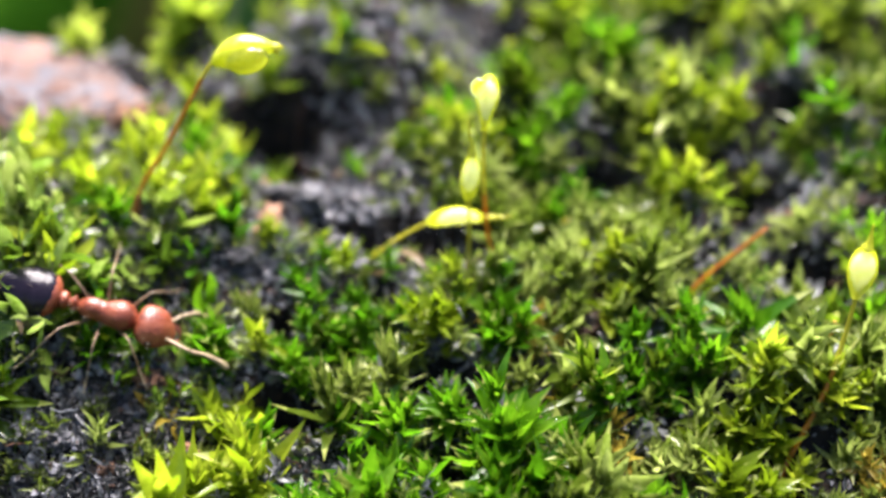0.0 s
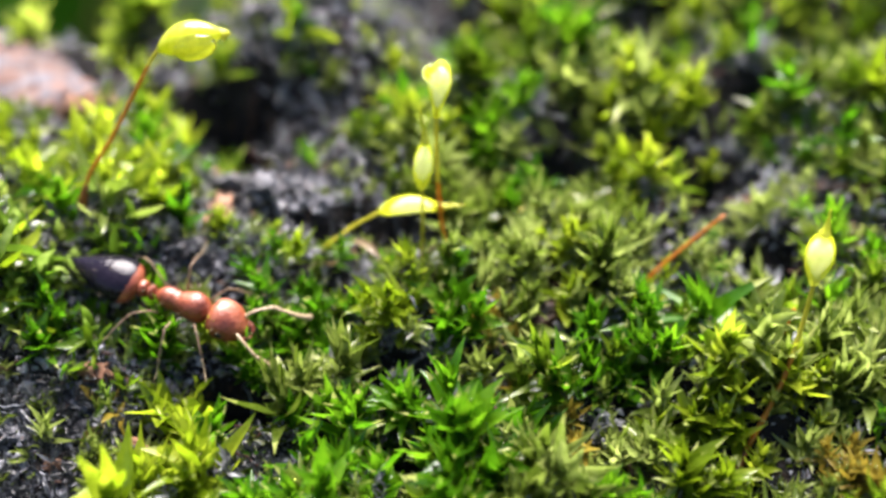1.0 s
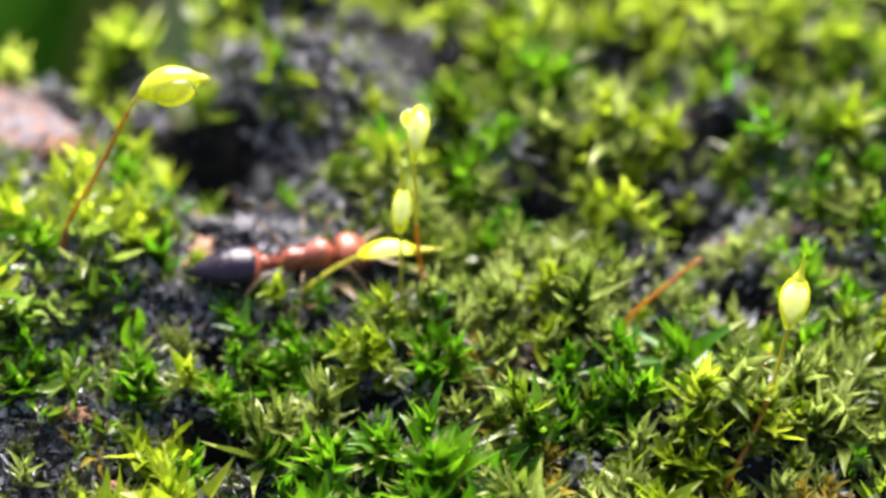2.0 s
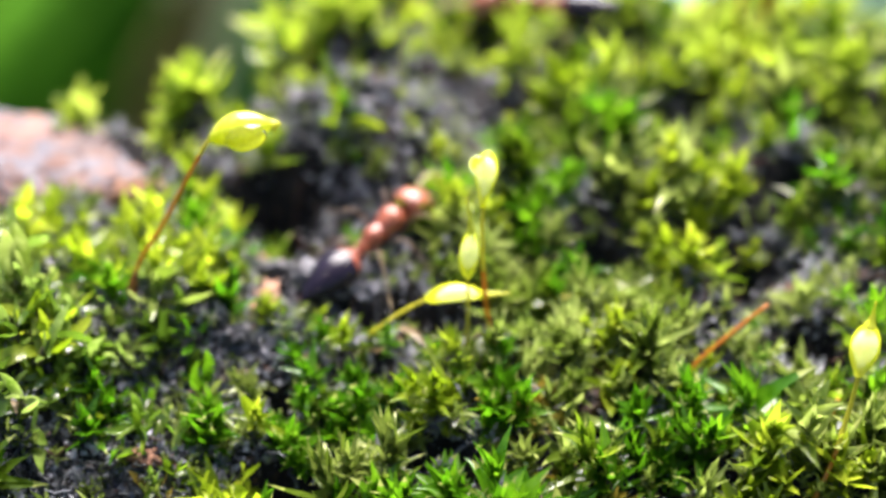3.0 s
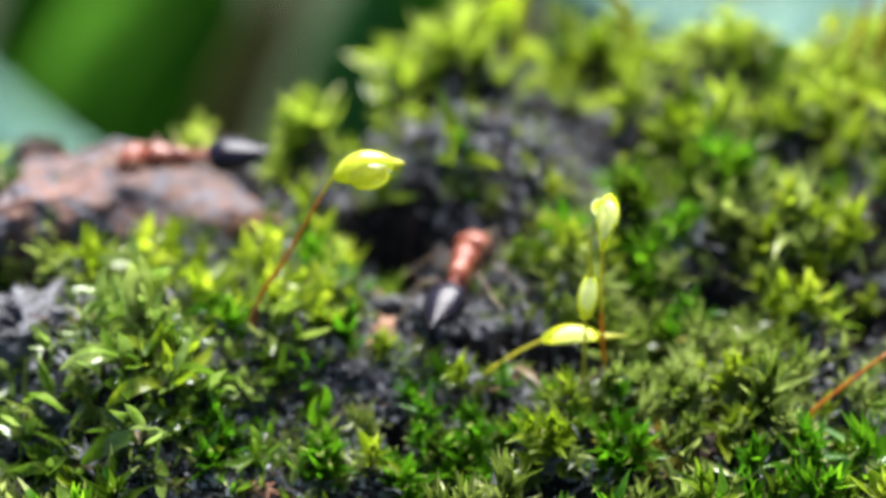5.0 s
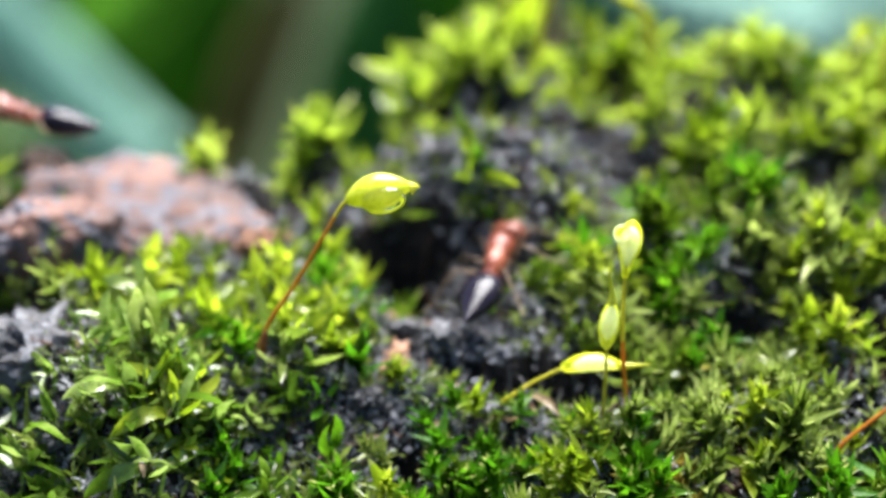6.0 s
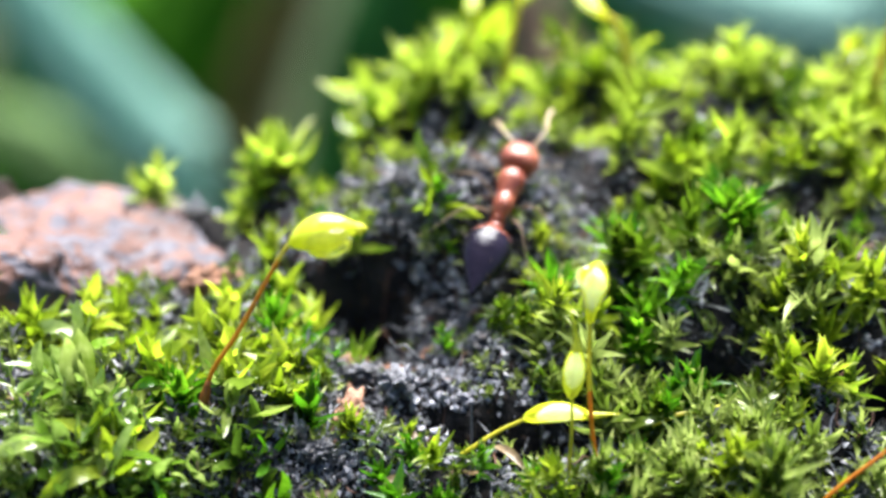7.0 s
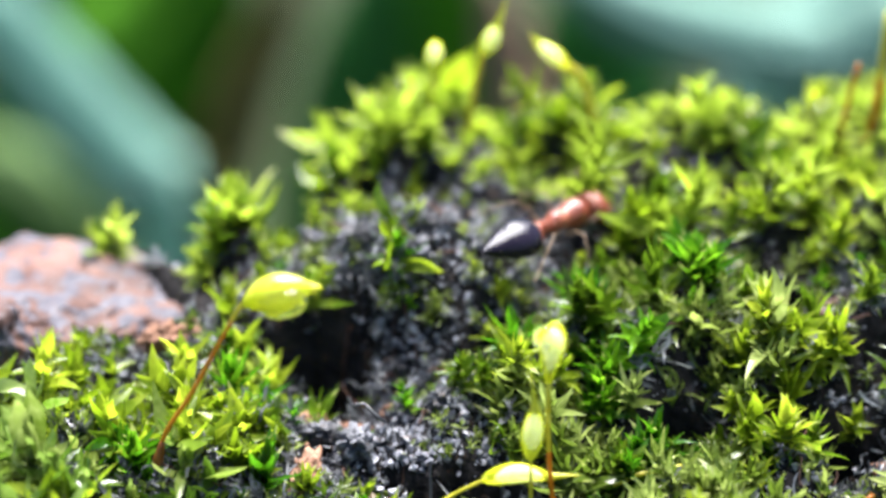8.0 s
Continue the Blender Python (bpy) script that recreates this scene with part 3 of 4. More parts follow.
CREST_TRAIL = [(4.1, 5.6, 1.2), (2.9, 5.9, 1.2), (1.5, 5.6, 1.2), (0.2, 5.4, 1.2), (-0.8, 5.0, 1.2), (-1.8, 4.7, 1.2), (-3.0, 4.0, 1.1), (-4.3, 3.0, 1.0)]
LOW = TRAIL + STALK_FEET + CREST_TRAIL


def short(x, y):
    """How far the moss is trodden short, where the ants run and round the feet of the stalks."""
    return max(step(0.0, 0.6, 1 - math.hypot(x - a, (y - b) * 1.15) / (r * 1.25)) for a, b, r in LOW)


BEADS = []  # where dew clings to the leaves


def build_moss():
    rng = random.Random(21)
    places = []
    for gap, size, jitter in ((0.80, 1.08, 0.4), (0.46, 0.5, 0.25)):
        y = -8.6
        while y < 11.5:
            x = -12.6
            while x < 13.2:
                px, py = x + rng.uniform(-jitter, jitter), y + rng.uniform(-jitter, jitter)
                x += gap
                crest = 3.6 + 0.9 * step(-9.2, -7.8, px) + 4.6 * step(-4.2, -2.7, px)
                b = bare(px, py) + 0.06 - 0.12 * (1 - bare(px, py)) - 1.35 * cushion(px, py) * (1 - 0.6 * bare(px, py))
                if hollow(px, py) > 0.28 or size < 0.9 and rng.random() < 0.3 or py > crest or bump(px, py, -8.3, 2.7, 4.0, 1.5) > 0.45:
                    continue
                if rng.random() < (b - 0.22) * 2.4:
                    for _ in range(4):
                        places.append((px + rng.uniform(-0.3, 0.3), py + rng.uniform(-0.3, 0.3), rng.choice(("curl", "curl", "fine")), MOSS_GREY if rng.random() < 0.95 * bump(px, py, -1.5, 1.4, 2.4, 3.2) else rng.choice((MOSS_DARK, MOSS_DARK, MOSS_DARK, MOSS_GREY if py > -2.5 else MOSS_DARK, MOSS_OLIVE)), rng.uniform(0.5, 1.15)))
                    if rng.random() < 0.3:
                        places.append((px, py, rng.choice(("narrow", "star", "fine")), rng.choice((MOSS_GREY, MOSS_OLIVE, MOSS_PALE)), rng.uniform(0.4, 0.75)))
                    continue
                kind, mat, grown = kind_at(px, py, rng)
                if size < 0.9:
                    if kind == "broad" and rng.random() < 0.7:
                        kind, mat = "curl", rng.choice((MOSS_DARK, MOSS_GREY, MOSS_OLIVE))
                    elif rng.random() < 0.62:
                        kind, mat = rng.choice((("curl", MOSS_OLIVE), ("curl", MOSS_DARK), ("curl", MOSS_DARK), ("narrow", MOSS_OLIVE)))
                    else:
                        kind = kind if rng.random() < 0.5 else "fine"
                places.append((px, py, kind, mat, (size if kind not in ("fine", "curl") else 0.9) * grown * rng.uniform(0.7, 1.1) * (0.9 + 0.4 * max(-0.5, min(0.5, cushion(px, py))))))
            y += gap * 0.87
    y = -8.4
    while y < 3.2:
        x = -11.5
        while x < 12.5:
            px, py = x + rng.uniform(-0.2, 0.2), y + rng.uniform(-0.2, 0.2)
            x += 0.36
            if hollow(px, py) > 0.28 or bump(px, py, -8.3, 2.7, 4.0, 1.5) > 0.45 or rng.random() < 0.35 or bare(px, py) > 0.6 and rng.random() < 0.8:
                continue
            places.append((px, py, rng.choice(("fine", "fine", "curl")), rng.choice((MOSS_OLIVE, MOSS_OLIVE, MOSS_PALE, MOSS_GREY, kind_at(px, py, rng)[1])), rng.uniform(0.8, 1.5)))
        y += 0.33
    tufts = []
    for spots, kind, mat, size in ((DEEP_TUFTS, "star", MOSS_DEEP, 1.3), (YELLOW_TUFTS, "star", MOSS_YELLOW, 1.2), (PALE_TUFTS, "narrow", MOSS_PALE, 1.15), (BROAD_TUFTS, "broad", MOSS_WET, 1.4), (GOLD_TUFTS, "star", MOSS_GOLD, 1.2), (CREST_TUFTS, "star", MOSS_LIT, 1.4)):
        for x, y in spots:
            broad = kind == "star" and x < -3.4 and -7.5 < y < -2.0
            tufts.append((x, y, "broad" if broad else "bush" if x < -3.5 and mat == MOSS_YELLOW or mat == MOSS_LIT and rng.random() < 0.6 else kind, mat, size * (0.85 if y > -3 and mat != MOSS_LIT else 1.0) * rng.uniform(0.9, 1.05)))
    tufts += [
        (0.95, 6.7, "narrow", MOSS_LIT, 1.5), (2.9, 6.9, "narrow", MOSS_PALE, 1.6), (-8.0, 4.3, "star", MOSS_LIT, 1.15), (0.62, 0.6, "broad", MOSS_YELLOW, 0.9), (-0.33, 0.4, "broad", MOSS_GOLD, 1.0), (5.26, -0.72, "broad", MOSS_LIT, 0.95), (-1.6, 2.0, "broad", MOSS_YELLOW, 1.3), (0.75, 0.2, "narrow", MOSS_YELLOW, 1.0), (-4.31, 0.7, "broad", MOSS_LIT, 0.9), (1.9, 6.4, "broad", MOSS_LIT, 1.5),
        (3.6, 6.3, "broad", MOSS_LIT, 1.4), (-1.0, 7.4, "broad", MOSS_YELLOW, 1.7), (2.3, 7.1, "broad", MOSS_YELLOW, 1.5), (-7.4, -3.85, "broad", MOSS_YELLOW, 1.4), (-3.97, -6.9, "broad", MOSS_YELLOW, 1.25), (3.3, -7.1, "broad", MOSS_PALE, 0.9)]
    for x, y, kind, mat, size in tufts:
        for _ in range(3):
            px, py = x + rng.gauss(0, 0.42), y + rng.gauss(0, 0.42)
            if hollow(px, py) < 0.3:
                places.append((px, py, kind, mat if rng.random() < 0.75 else rng.choice((MOSS_MID, MOSS_OLIVE)), size * rng.uniform(0.6, 0.9)))
    places += tufts
    near = [p for p in places if -6.6 < p[1] < -2.6 and -9.0 < p[0] < 8.8 and p[4] > 0.7 and p[2] not in ("fine", "curl")]
    near = sorted([p for p in near if p not in tufts], key=lambda p: -p[4])[:50] + tufts
    chosen = set(id(p) for p in near)
    blades = {}
    stem = mesh_of("stem", *tube([(0, 0, -0.3), (0, 0, 0.2), (0.02, 0, 0.6)], [0.06, 0.05, 0.03], 6), MOSS_STEM)
    carpet = {}
    for p in places:
        x, y, kind, mat, size = p
        size *= (0.7 if mat == MOSS_GOLD else 1.0) * (1 - (0.3 if y < -2.0 else 0.52) * short(x, y))
        turn = lean(x, y, rng, 0.7 if kind == "curl" else 0.35)
        foot = Vector((x, y, height(x, y) - (0.06 if kind in ("fine", "curl") else 0.2) * size))
        m = Matrix.Translation(foot) @ turn.to_4x4() @ Matrix.Scale(size, 4)
        form = rng.choice(SHOOTS[kind])
        if id(p) in chosen:
            thing = new("moss_shoot")
            thing.matrix_basis = at(*foot, turn) @ Matrix.Scale(size, 4)
            words = {"star": "pointed star-shaped leaves", "narrow": "narrow needle-like leaves", "broad": "broad tongue-shaped wet leaves", "bush": "upright lance-shaped leaves"}[kind]
            tone = {MOSS_DEEP: "deep green", MOSS_MID: "fresh green", MOSS_YELLOW: "yellow-green", MOSS_OLIVE: "dull olive", MOSS_GOLD: "golden-brown", MOSS_WET: "glistening green", MOSS_LIT: "brightly lit yellow-green", MOSS_PALE: "pale grey-green"}[mat]
            tagged(thing, f"{tone} moss shoot with {words} on wet soil", "moss", "moss shoots")
            part("stem", stem, thing)
            for k, lm in form:
                key = (kind, k, mat.name)
                if blades.get(key) is None:
                    blades[key] = mesh_of("leaf", *LEAVES[kind][k], [mat, MOSS_TIP])
                    if k % 4 == 0 and kind != "broad":
                        for q in blades[key].polygons[-2:]:
                            q.material_index = 1
                w = lm.copy()
                w.translation = lm.translation * MM
                part("leaf", blades[key], thing, m=w)
            continue
        rows = carpet.setdefault(mat.name, (mat, [], [], []))
        for k, lm in form:
            v, f = LEAVES[kind][k]
            a = np.array(m @ lm)
            if y < -1.5 and kind not in ("curl", "fine") and rng.random() < 0.11:
                BEADS.append(a[:3, :3] @ v[3 * rng.randrange(1, len(v) // 3) + 1] + a[:3, 3])
            start = sum(len(q) for q in rows[1][-1:]) + (rows[2][-1][0] if rows[2] else 0)
            rows[1].append(v @ a[:3, :3].T + a[:3, 3])
            rows[2].append((start, f))
            rows[3].extend([1 if k % 3 == 0 and q >= len(f) - 2 and kind in ("star", "narrow") and rng.random() < 0.5 else 0 for q in range(len(f))])
    words = {"moss_deep_green": "deep green", "moss_green": "fresh green", "moss_yellow_green": "bright yellow-green", "moss_olive": "dull olive", "moss_golden_brown": "golden-brown", "moss_wet_green": "glistening wet green", "moss_lit_green": "brightly lit yellow-green", "moss_dark_grey": "withered grey-black", "moss_withered_grey": "curled withered grey", "moss_pale_green": "pale grey-green"}
    for mat, verts, faces, tips in carpet.values():
        data = mesh_of("moss_carpet", np.concatenate(verts), [tuple(i + s for i in q) for s, f in faces for q in f], [mat, MOSS_TIP])
        data.polygons.foreach_set("material_index", tips)
        tagged(new("moss_carpet", data), f"{words[mat.name]} moss shoots crowding the soil bank", "moss", kind="stuff")


def tube(points, radii, sides=8, cap=True):
    """A round bar through points in millimetres: vertices and faces."""
    pts = [Vector(p) for p in points]
    verts, faces = [], []
    side = None
    for k, p in enumerate(pts):
        d = (pts[min(k + 1, len(pts) - 1)] - pts[max(k - 1, 0)]).normalized()
        side = (Vector((0.3, 1, 0.1)) if side is None else side)
        side = (side - d * side.dot(d)).normalized()
        up = d.cross(side)
        for a in range(sides):
            t = 2 * math.pi * a / sides
            verts.append(p + (side * math.cos(t) + up * math.sin(t)) * radii[k])
    for k in range(len(pts) - 1):
        for a in range(sides):
            b = (a + 1) % sides
            faces.append((k * sides + a, k * sides + b, (k + 1) * sides + b, (k + 1) * sides + a))
    if cap:
        faces += [tuple(range(sides))[::-1], tuple((len(pts) - 1) * sides + a for a in range(sides))]
    return [tuple(v) for v in verts], faces


def spline(points, n=6):
    """A smooth line through points (Catmull-Rom)."""
    p = [Vector(q) for q in points]
    p = [p[0] * 2 - p[1]] + p + [p[-1] * 2 - p[-2]]
    out = []
    for k in range(1, len(p) - 2):
        for s in range(n):
            t = s / n
            a, b, c, d = p[k - 1], p[k], p[k + 1], p[k + 2]
            out.append(0.5 * ((2 * b) + (c - a) * t + (2 * a - 5 * b + 4 * c - d) * t * t + (3 * b - a - 3 * c + d) * t ** 3))
    return out + [p[-2]]


build_moss()


def build_crumbs():
    """Grains of wet soil, thick where the soil lies open."""
    rng = random.Random(31)
    base = np.array([(1, 0, 0), (-1, 0, 0), (0, 1, 0), (0, -1, 0), (0, 0, 1), (0, 0, -1)], float)
    tris = [(a, b, c) if (a == 0) == ((b == 2) == (c == 4)) else (a, c, b) for a in (0, 1) for b in (2, 3) for c in (4, 5)]
    verts, faces, n = [], [], 0
    while n < 32000:
        x, y = rng.uniform(-11, 12), rng.uniform(-8.2, 7)
        if rng.random() > 0.1 + bare(x, y) ** 0.7 or hollow(x, y) > 0.4 or y > 5 + 3 * step(-4.3, -2.7, x) or bump(x, y, -8.3, 2.7, 4.0, 1.5) > 0.45:
            continue
        r = 0.025 + 0.11 * rng.random() ** 3
        shape = base * np.array([[rng.uniform(0.5, 1.5)] for _ in base]) * (r, r * rng.uniform(0.5, 1), r * rng.uniform(0.4, 1))
        turn = np.array(Euler((rng.uniform(0, 6), rng.uniform(0, 6), rng.uniform(0, 6))).to_matrix())
        verts.append(shape @ turn.T + (x, y, height(x, y) + r * 0.5))
        faces += [tuple(i + n * len(base) for i in t) for t in tris]
        n += 1
    tagged(new("soil_crumbs", mesh_of("soil_crumbs", np.concatenate(verts), faces, CRUMB, False)), "grey-black wet soil crumbs on the bank", "soil", kind="stuff")


build_crumbs()


def build_litter():
    """Bits of dry stem and rootlet lying about on the soil."""
    rng = random.Random(37)
    for words, mat, count in (("thin dark brown stem bits and rootlets on the soil", DEAD, 260), ("thin grey-black thread-like bits on the soil", MOSS_DARK, 420)):
        verts, faces, n = [], [], 0
        while n < count:
            x, y = rng.uniform(-11, 10), rng.uniform(-8, 5)
            if rng.random() > 0.15 + bare(x, y):
                continue
            a, length, z = rng.uniform(0, 6.28), rng.uniform(0.25, 0.9), height(x, y) + rng.uniform(0.05, 0.3)
            p = Vector((x, y, z))
            line = [p]
            for _ in range(4):
                a += rng.gauss(0, 0.5)
                p = p + Vector((math.cos(a), math.sin(a), rng.gauss(0.12, 0.5))) * length / 4
                line.append(Vector((p.x, p.y, max(p.z, height(p.x, p.y) + 0.02))))
            r = rng.uniform(0.012, 0.035)
            v, f = tube(line, [r, r, r * 0.9, r * 0.8, r * 0.5], 5)
            faces += [tuple(i + len(verts) for i in q) for q in f]
            verts += v
            n += 1
        tagged(new("plant_litter", mesh_of("plant_litter", verts, faces, mat)), words, "litter", kind="stuff")


build_litter()


def build_dry_leaves():
    """Withered leaves of the moss that have come loose."""
    rng = random.Random(43)
    for x, y, length, turn, rise in ((-0.35, -2.2, 0.9, -0.7, 0.25), (-0.9, -2.7, 0.6, -1.0, 0.2), (-2.55, -3.1, 0.7, 0.4, 0.5), (-7.6, -4.4, 0.9, -1.4, 0.3), (-9.0, -4.7, 0.8, -0.8, 0.3), (-3.9, -3.4, 0.8, 0.7, 0.1), (2.9, -4.9, 0.8, 0.1, 0.05), (4.0, -5.9, 0.7, 0.2, 0.1), (-1.9, -2.4, 0.5, 1.2, 0.4), (0.8, -5.0, 0.6, 2.6, 0.3)):
        blade = leaf(length, 0.17, rng.uniform(-0.9, 0.9), 0.7, "tongue", 6, rng.uniform(-1.2, 1.2), rng.uniform(-0.6, 0.6), rng)
        ob = part("dry_leaf", mesh_of("dry_leaf", *blade, STRAW), m=at(x, y, height(x, y) + 0.16, Euler((rng.uniform(-0.5, 0.5), -rise, turn)).to_matrix()))
        tagged(ob, "withered straw-brown moss leaf lying on wet soil", "dry leaf", "dry leaves")


build_dry_leaves()


def build_dew():
    rng = random.Random(41)
    ball = bmesh.new()
    bmesh.ops.create_icosphere(ball, subdivisions=2, radius=1.0)
    base = np.array([v.co[:] for v in ball.verts])
    tris = [tuple(v.index for v in f.verts) for f in ball.faces]
    ball.free()
    verts, faces = [], []
    for n, p in enumerate(BEADS):
        r = rng.uniform(0.015, 0.05)
        verts.append(base * r + p + np.array((0.0, 0.0, r * 0.6)))
        faces += [tuple(i + n * len(base) for i in t) for t in tris]
    tagged(new("dew", mesh_of("dew", np.concatenate(verts), faces, WATER)), "tiny dew beads clinging to the moss leaves", "dew", kind="stuff")


build_dew()


# ---- spore capsules on their stalks ----
def pod(base, tip, fat, skew=0.0, blunt=1.0, taper=0.55):
    """A capsule from its neck to its lid, swollen in the middle."""
    a, b = Vector(base), Vector(tip)
    out, radii = [], []
    for k in range(15):
        s = k / 14
        out.append(a + (b - a) * s + Vector((0, 0, skew * math.sin(math.pi * s))))
        r = math.sin(math.pi * min(1.0, 0.06 + 0.92 * s ** blunt)) ** (max(0.75, taper) if s < 0.5 else taper)
        radii.append(max(0.05 if taper < 0.7 else 0.03, fat * r))
    return tube(out, radii, 18)


def sporophyte(label, stalk, stalk_mats, neck, lid, fat, beak=None, skew=0.0, thick=0.045, blunt=0.9, red=0.6, glare=0.84, taper=0.55):
    thing = new("moss_sporophyte")
    thing.matrix_basis = at(*stalk[0])
    tagged(thing, label, "moss capsule", "spore capsules")
    o = Vector(stalk[0])
    line = spline([Vector(p) - o for p in stalk], 6)
    radii = [thick * (1.15 - 0.3 * k / (len(line) - 1)) for k in range(len(line))]
    data = mesh_of("seta", *tube(line, radii, 8), list(stalk_mats))
    if len(stalk_mats) > 1:
        top = max(v.co.z for v in data.vertices)
        low = min(v.co.z for v in data.vertices)
        for p in data.polygons:
            p.material_index = 1 if (p.center.z - low) / (top - low) > red else 0
    part("seta", data, thing, "slender stalk")
    if neck is not None and stalk_mats[0] is not SETA_GREEN:
        rise = [line[0] + (line[4] - line[0]) * q for q in (-0.3, 0.1, 0.45, 0.8, 1.1)]
        part("sheath", mesh_of("sheath", *tube(rise, [thick * q for q in (1.7, 2.5, 2.1, 1.5, 1.0)], 8), SHEATH), thing, "reddish-brown sheath at the foot")
    if neck is not None:
        shell = part("capsule", mesh_of("capsule", *pod(Vector(neck) - o, Vector(lid) - o, fat, skew, blunt, taper), CAPSULE if glare else CAPSULE_RIPE), thing, "glossy yellow-green capsule")
        along = Vector(lid) - Vector(neck)
        # Added inner pod that paints the white glare of the wet capsule.
        if glare:
            part("spore_sac", mesh_of("spore_sac", *pod(Vector(neck) - o + along * 0.2, Vector(lid) - o - along * 0.12, fat * glare, skew * 0.9, blunt), GLARE_CREAM), shell, "pale core standing in for the white glare")
    if beak is not None:
        b = spline([Vector(lid) - o - (Vector(lid) - Vector(neck)) * 0.06] + [Vector(q) - o for q in beak], 5)
        part("beak", mesh_of("beak", *tube(b, [0.13 * (1 - k / (len(b) - 1)) ** 1.2 * min(1.0, fat / 0.3) + 0.012 for k in range(len(b))], 10), BEAK), thing, "pointed lid")
    return thing


def drop(label, place, rx, ry, rz, turn=0.0):
    ob = part("water_drop", lumpy("water_drop", rx, ry, rz, WATER, 3, 0.04, 4), m=at(*place, Euler((0, turn, 0)).to_matrix()))
    return tagged(ob, label, "water drop", "water drops")


sporophyte("nodding moss capsule on a red-brown stalk, wet", [(-5.66, -2.4, -0.5), (-5.45, -2.4, 0.12), (-4.95, -2.4, 0.87), (-4.37, -2.4, 1.88), (-4.02, -2.4, 2.48), (-3.82, -2.4, 2.72)], (SETA_BROWN, SETA_GREEN), (-3.9, -2.4, 2.62), (-2.6, -2.4, 2.93), 0.325, [(-2.58, -2.4, 2.935), (-2.5, -2.4, 2.93)], 0.1, 0.042, 0.92, 0.86, 0.0, 0.95)
drop("clear water drop hanging under a nodding capsule", (-3.16, -2.68, 2.75), 0.42, 0.17, 0.26, -0.22)
sporophyte("upright moss capsule on an orange stalk", [(1.72, -2.6, -2.4), (1.56, -2.68, -1.67), (1.43, -2.7, -0.61), (1.37, -2.7, 0.52), (1.38, -2.7, 1.6)], (SETA_RED, SETA_GREEN), (1.37, -2.7, 1.3), (1.48, -2.7, 2.44), 0.235, None, 0.0, 0.045, 1.7)
drop("bright water drop clinging to an upright capsule", (1.27, -2.86, 2.24), 0.17, 0.15, 0.19)
sporophyte("small upright moss capsule with a pointed hood", [(1.02, -2.85, -2.4), (1.05, -2.85, -1.5), (1.08, -2.85, -0.8), (1.07, -2.85, 0.0)], (SETA_GREEN,), (1.06, -2.85, -0.12), (1.15, -2.85, 0.88), 0.20, [(1.13, -2.85, 1.05), (1.05, -2.85, 1.55)], 0.0, 0.035)
sporophyte("lying moss capsule with a long beak", [(-0.95, -2.5, -1.55), (-0.7, -2.6, -1.3), (-0.26, -2.6, -0.98), (0.3, -2.62, -0.66)], (SETA_GREEN,), (0.22, -2.62, -0.68), (1.42, -2.6, -0.62), 0.19, [(1.6, -2.6, -0.6), (1.95, -2.6, -0.58)], 0.1, 0.04)
sporophyte("upright moss capsule with a thin beak on a red stalk", [(6.85, -6.3, -4.5), (7.2, -6.1, -3.9), (7.75, -5.8, -2.8), (8.05, -5.6, -1.8), (8.22, -5.5, -0.95)], (SETA_RED, SETA_GREEN), (8.2, -5.5, -1.05), (8.32, -5.5, 0.0), 0.28, [(8.35, -5.5, 0.1), (8.38, -5.5, 0.45)], 0.0, 0.05, 1.25)
sporophyte("old red stalk of a shed capsule", [(5.35, -3.4, -2.3), (5.6, -3.3, -1.85), (6.3, -3.1, -1.3), (7.05, -2.9, -0.75)], (SETA_RED,), None, None, 0.3, None, 0.0, 0.04)
sporophyte("short red stalk behind a capsule", [(7.5, -4.6, -3.3), (7.85, -4.5, -2.8), (8.2, -4.4, -2.1)], (SETA_RED,), None, None, 0.3, None, 0.0, 0.06)
sporophyte("yellow-green stalk lying over the moss", [(2.6, -1.7, -1.3), (3.1, -1.6, -1.14), (3.95, -1.4, -1.05)], (SETA_GREEN,), None, None, 0.3, None, 0.0, 0.05)
sporophyte("short upright capsule on the crest", [(-1.2, 6.6, 2.6), (-1.1, 6.4, 3.6), (-0.98, 6.2, 4.7)], (SETA_GREEN,), (-1.0, 6.2, 4.45), (-0.96, 6.2, 5.08), 0.2, None)
sporophyte("slim capsule on a yellow stalk on the crest", [(-0.35, 6.4, 2.5), (-0.17, 6.2, 3.7), (0.09, 6.0, 4.9)], (SETA_GREEN,), (0.1, 6.0, 4.8), (0.42, 6.0, 5.5), 0.2, [(0.5, 6.0, 5.75), (0.6, 6.0, 6.05)], 0.0, 0.07)
sporophyte("leaning capsule on the crest", [(2.6, 6.4, 2.8), (2.25, 6.2, 4.2), (1.75, 6.0, 4.65)], (SETA_GREEN,), (1.95, 6.0, 4.5), (1.2, 6.0, 5.12), 0.19, [(1.1, 6.0, 5.3)], 0.0, 0.09)
sporophyte("orange stalk on the crest", [(8.0, 6.4, 2.2), (7.95, 6.2, 3.1), (8.15, 6.0, 4.6)], (SETA_RED,), None, None, 0.3, None, 0.0, 0.06)
sporophyte("tall orange-yellow stalk on the crest", [(8.6, 6.8, 2.2), (8.75, 6.6, 3.5), (8.8, 6.5, 5.6)], (SETA_RED, SETA_GREEN), None, None, 0.3, None, 0.0, 0.09)


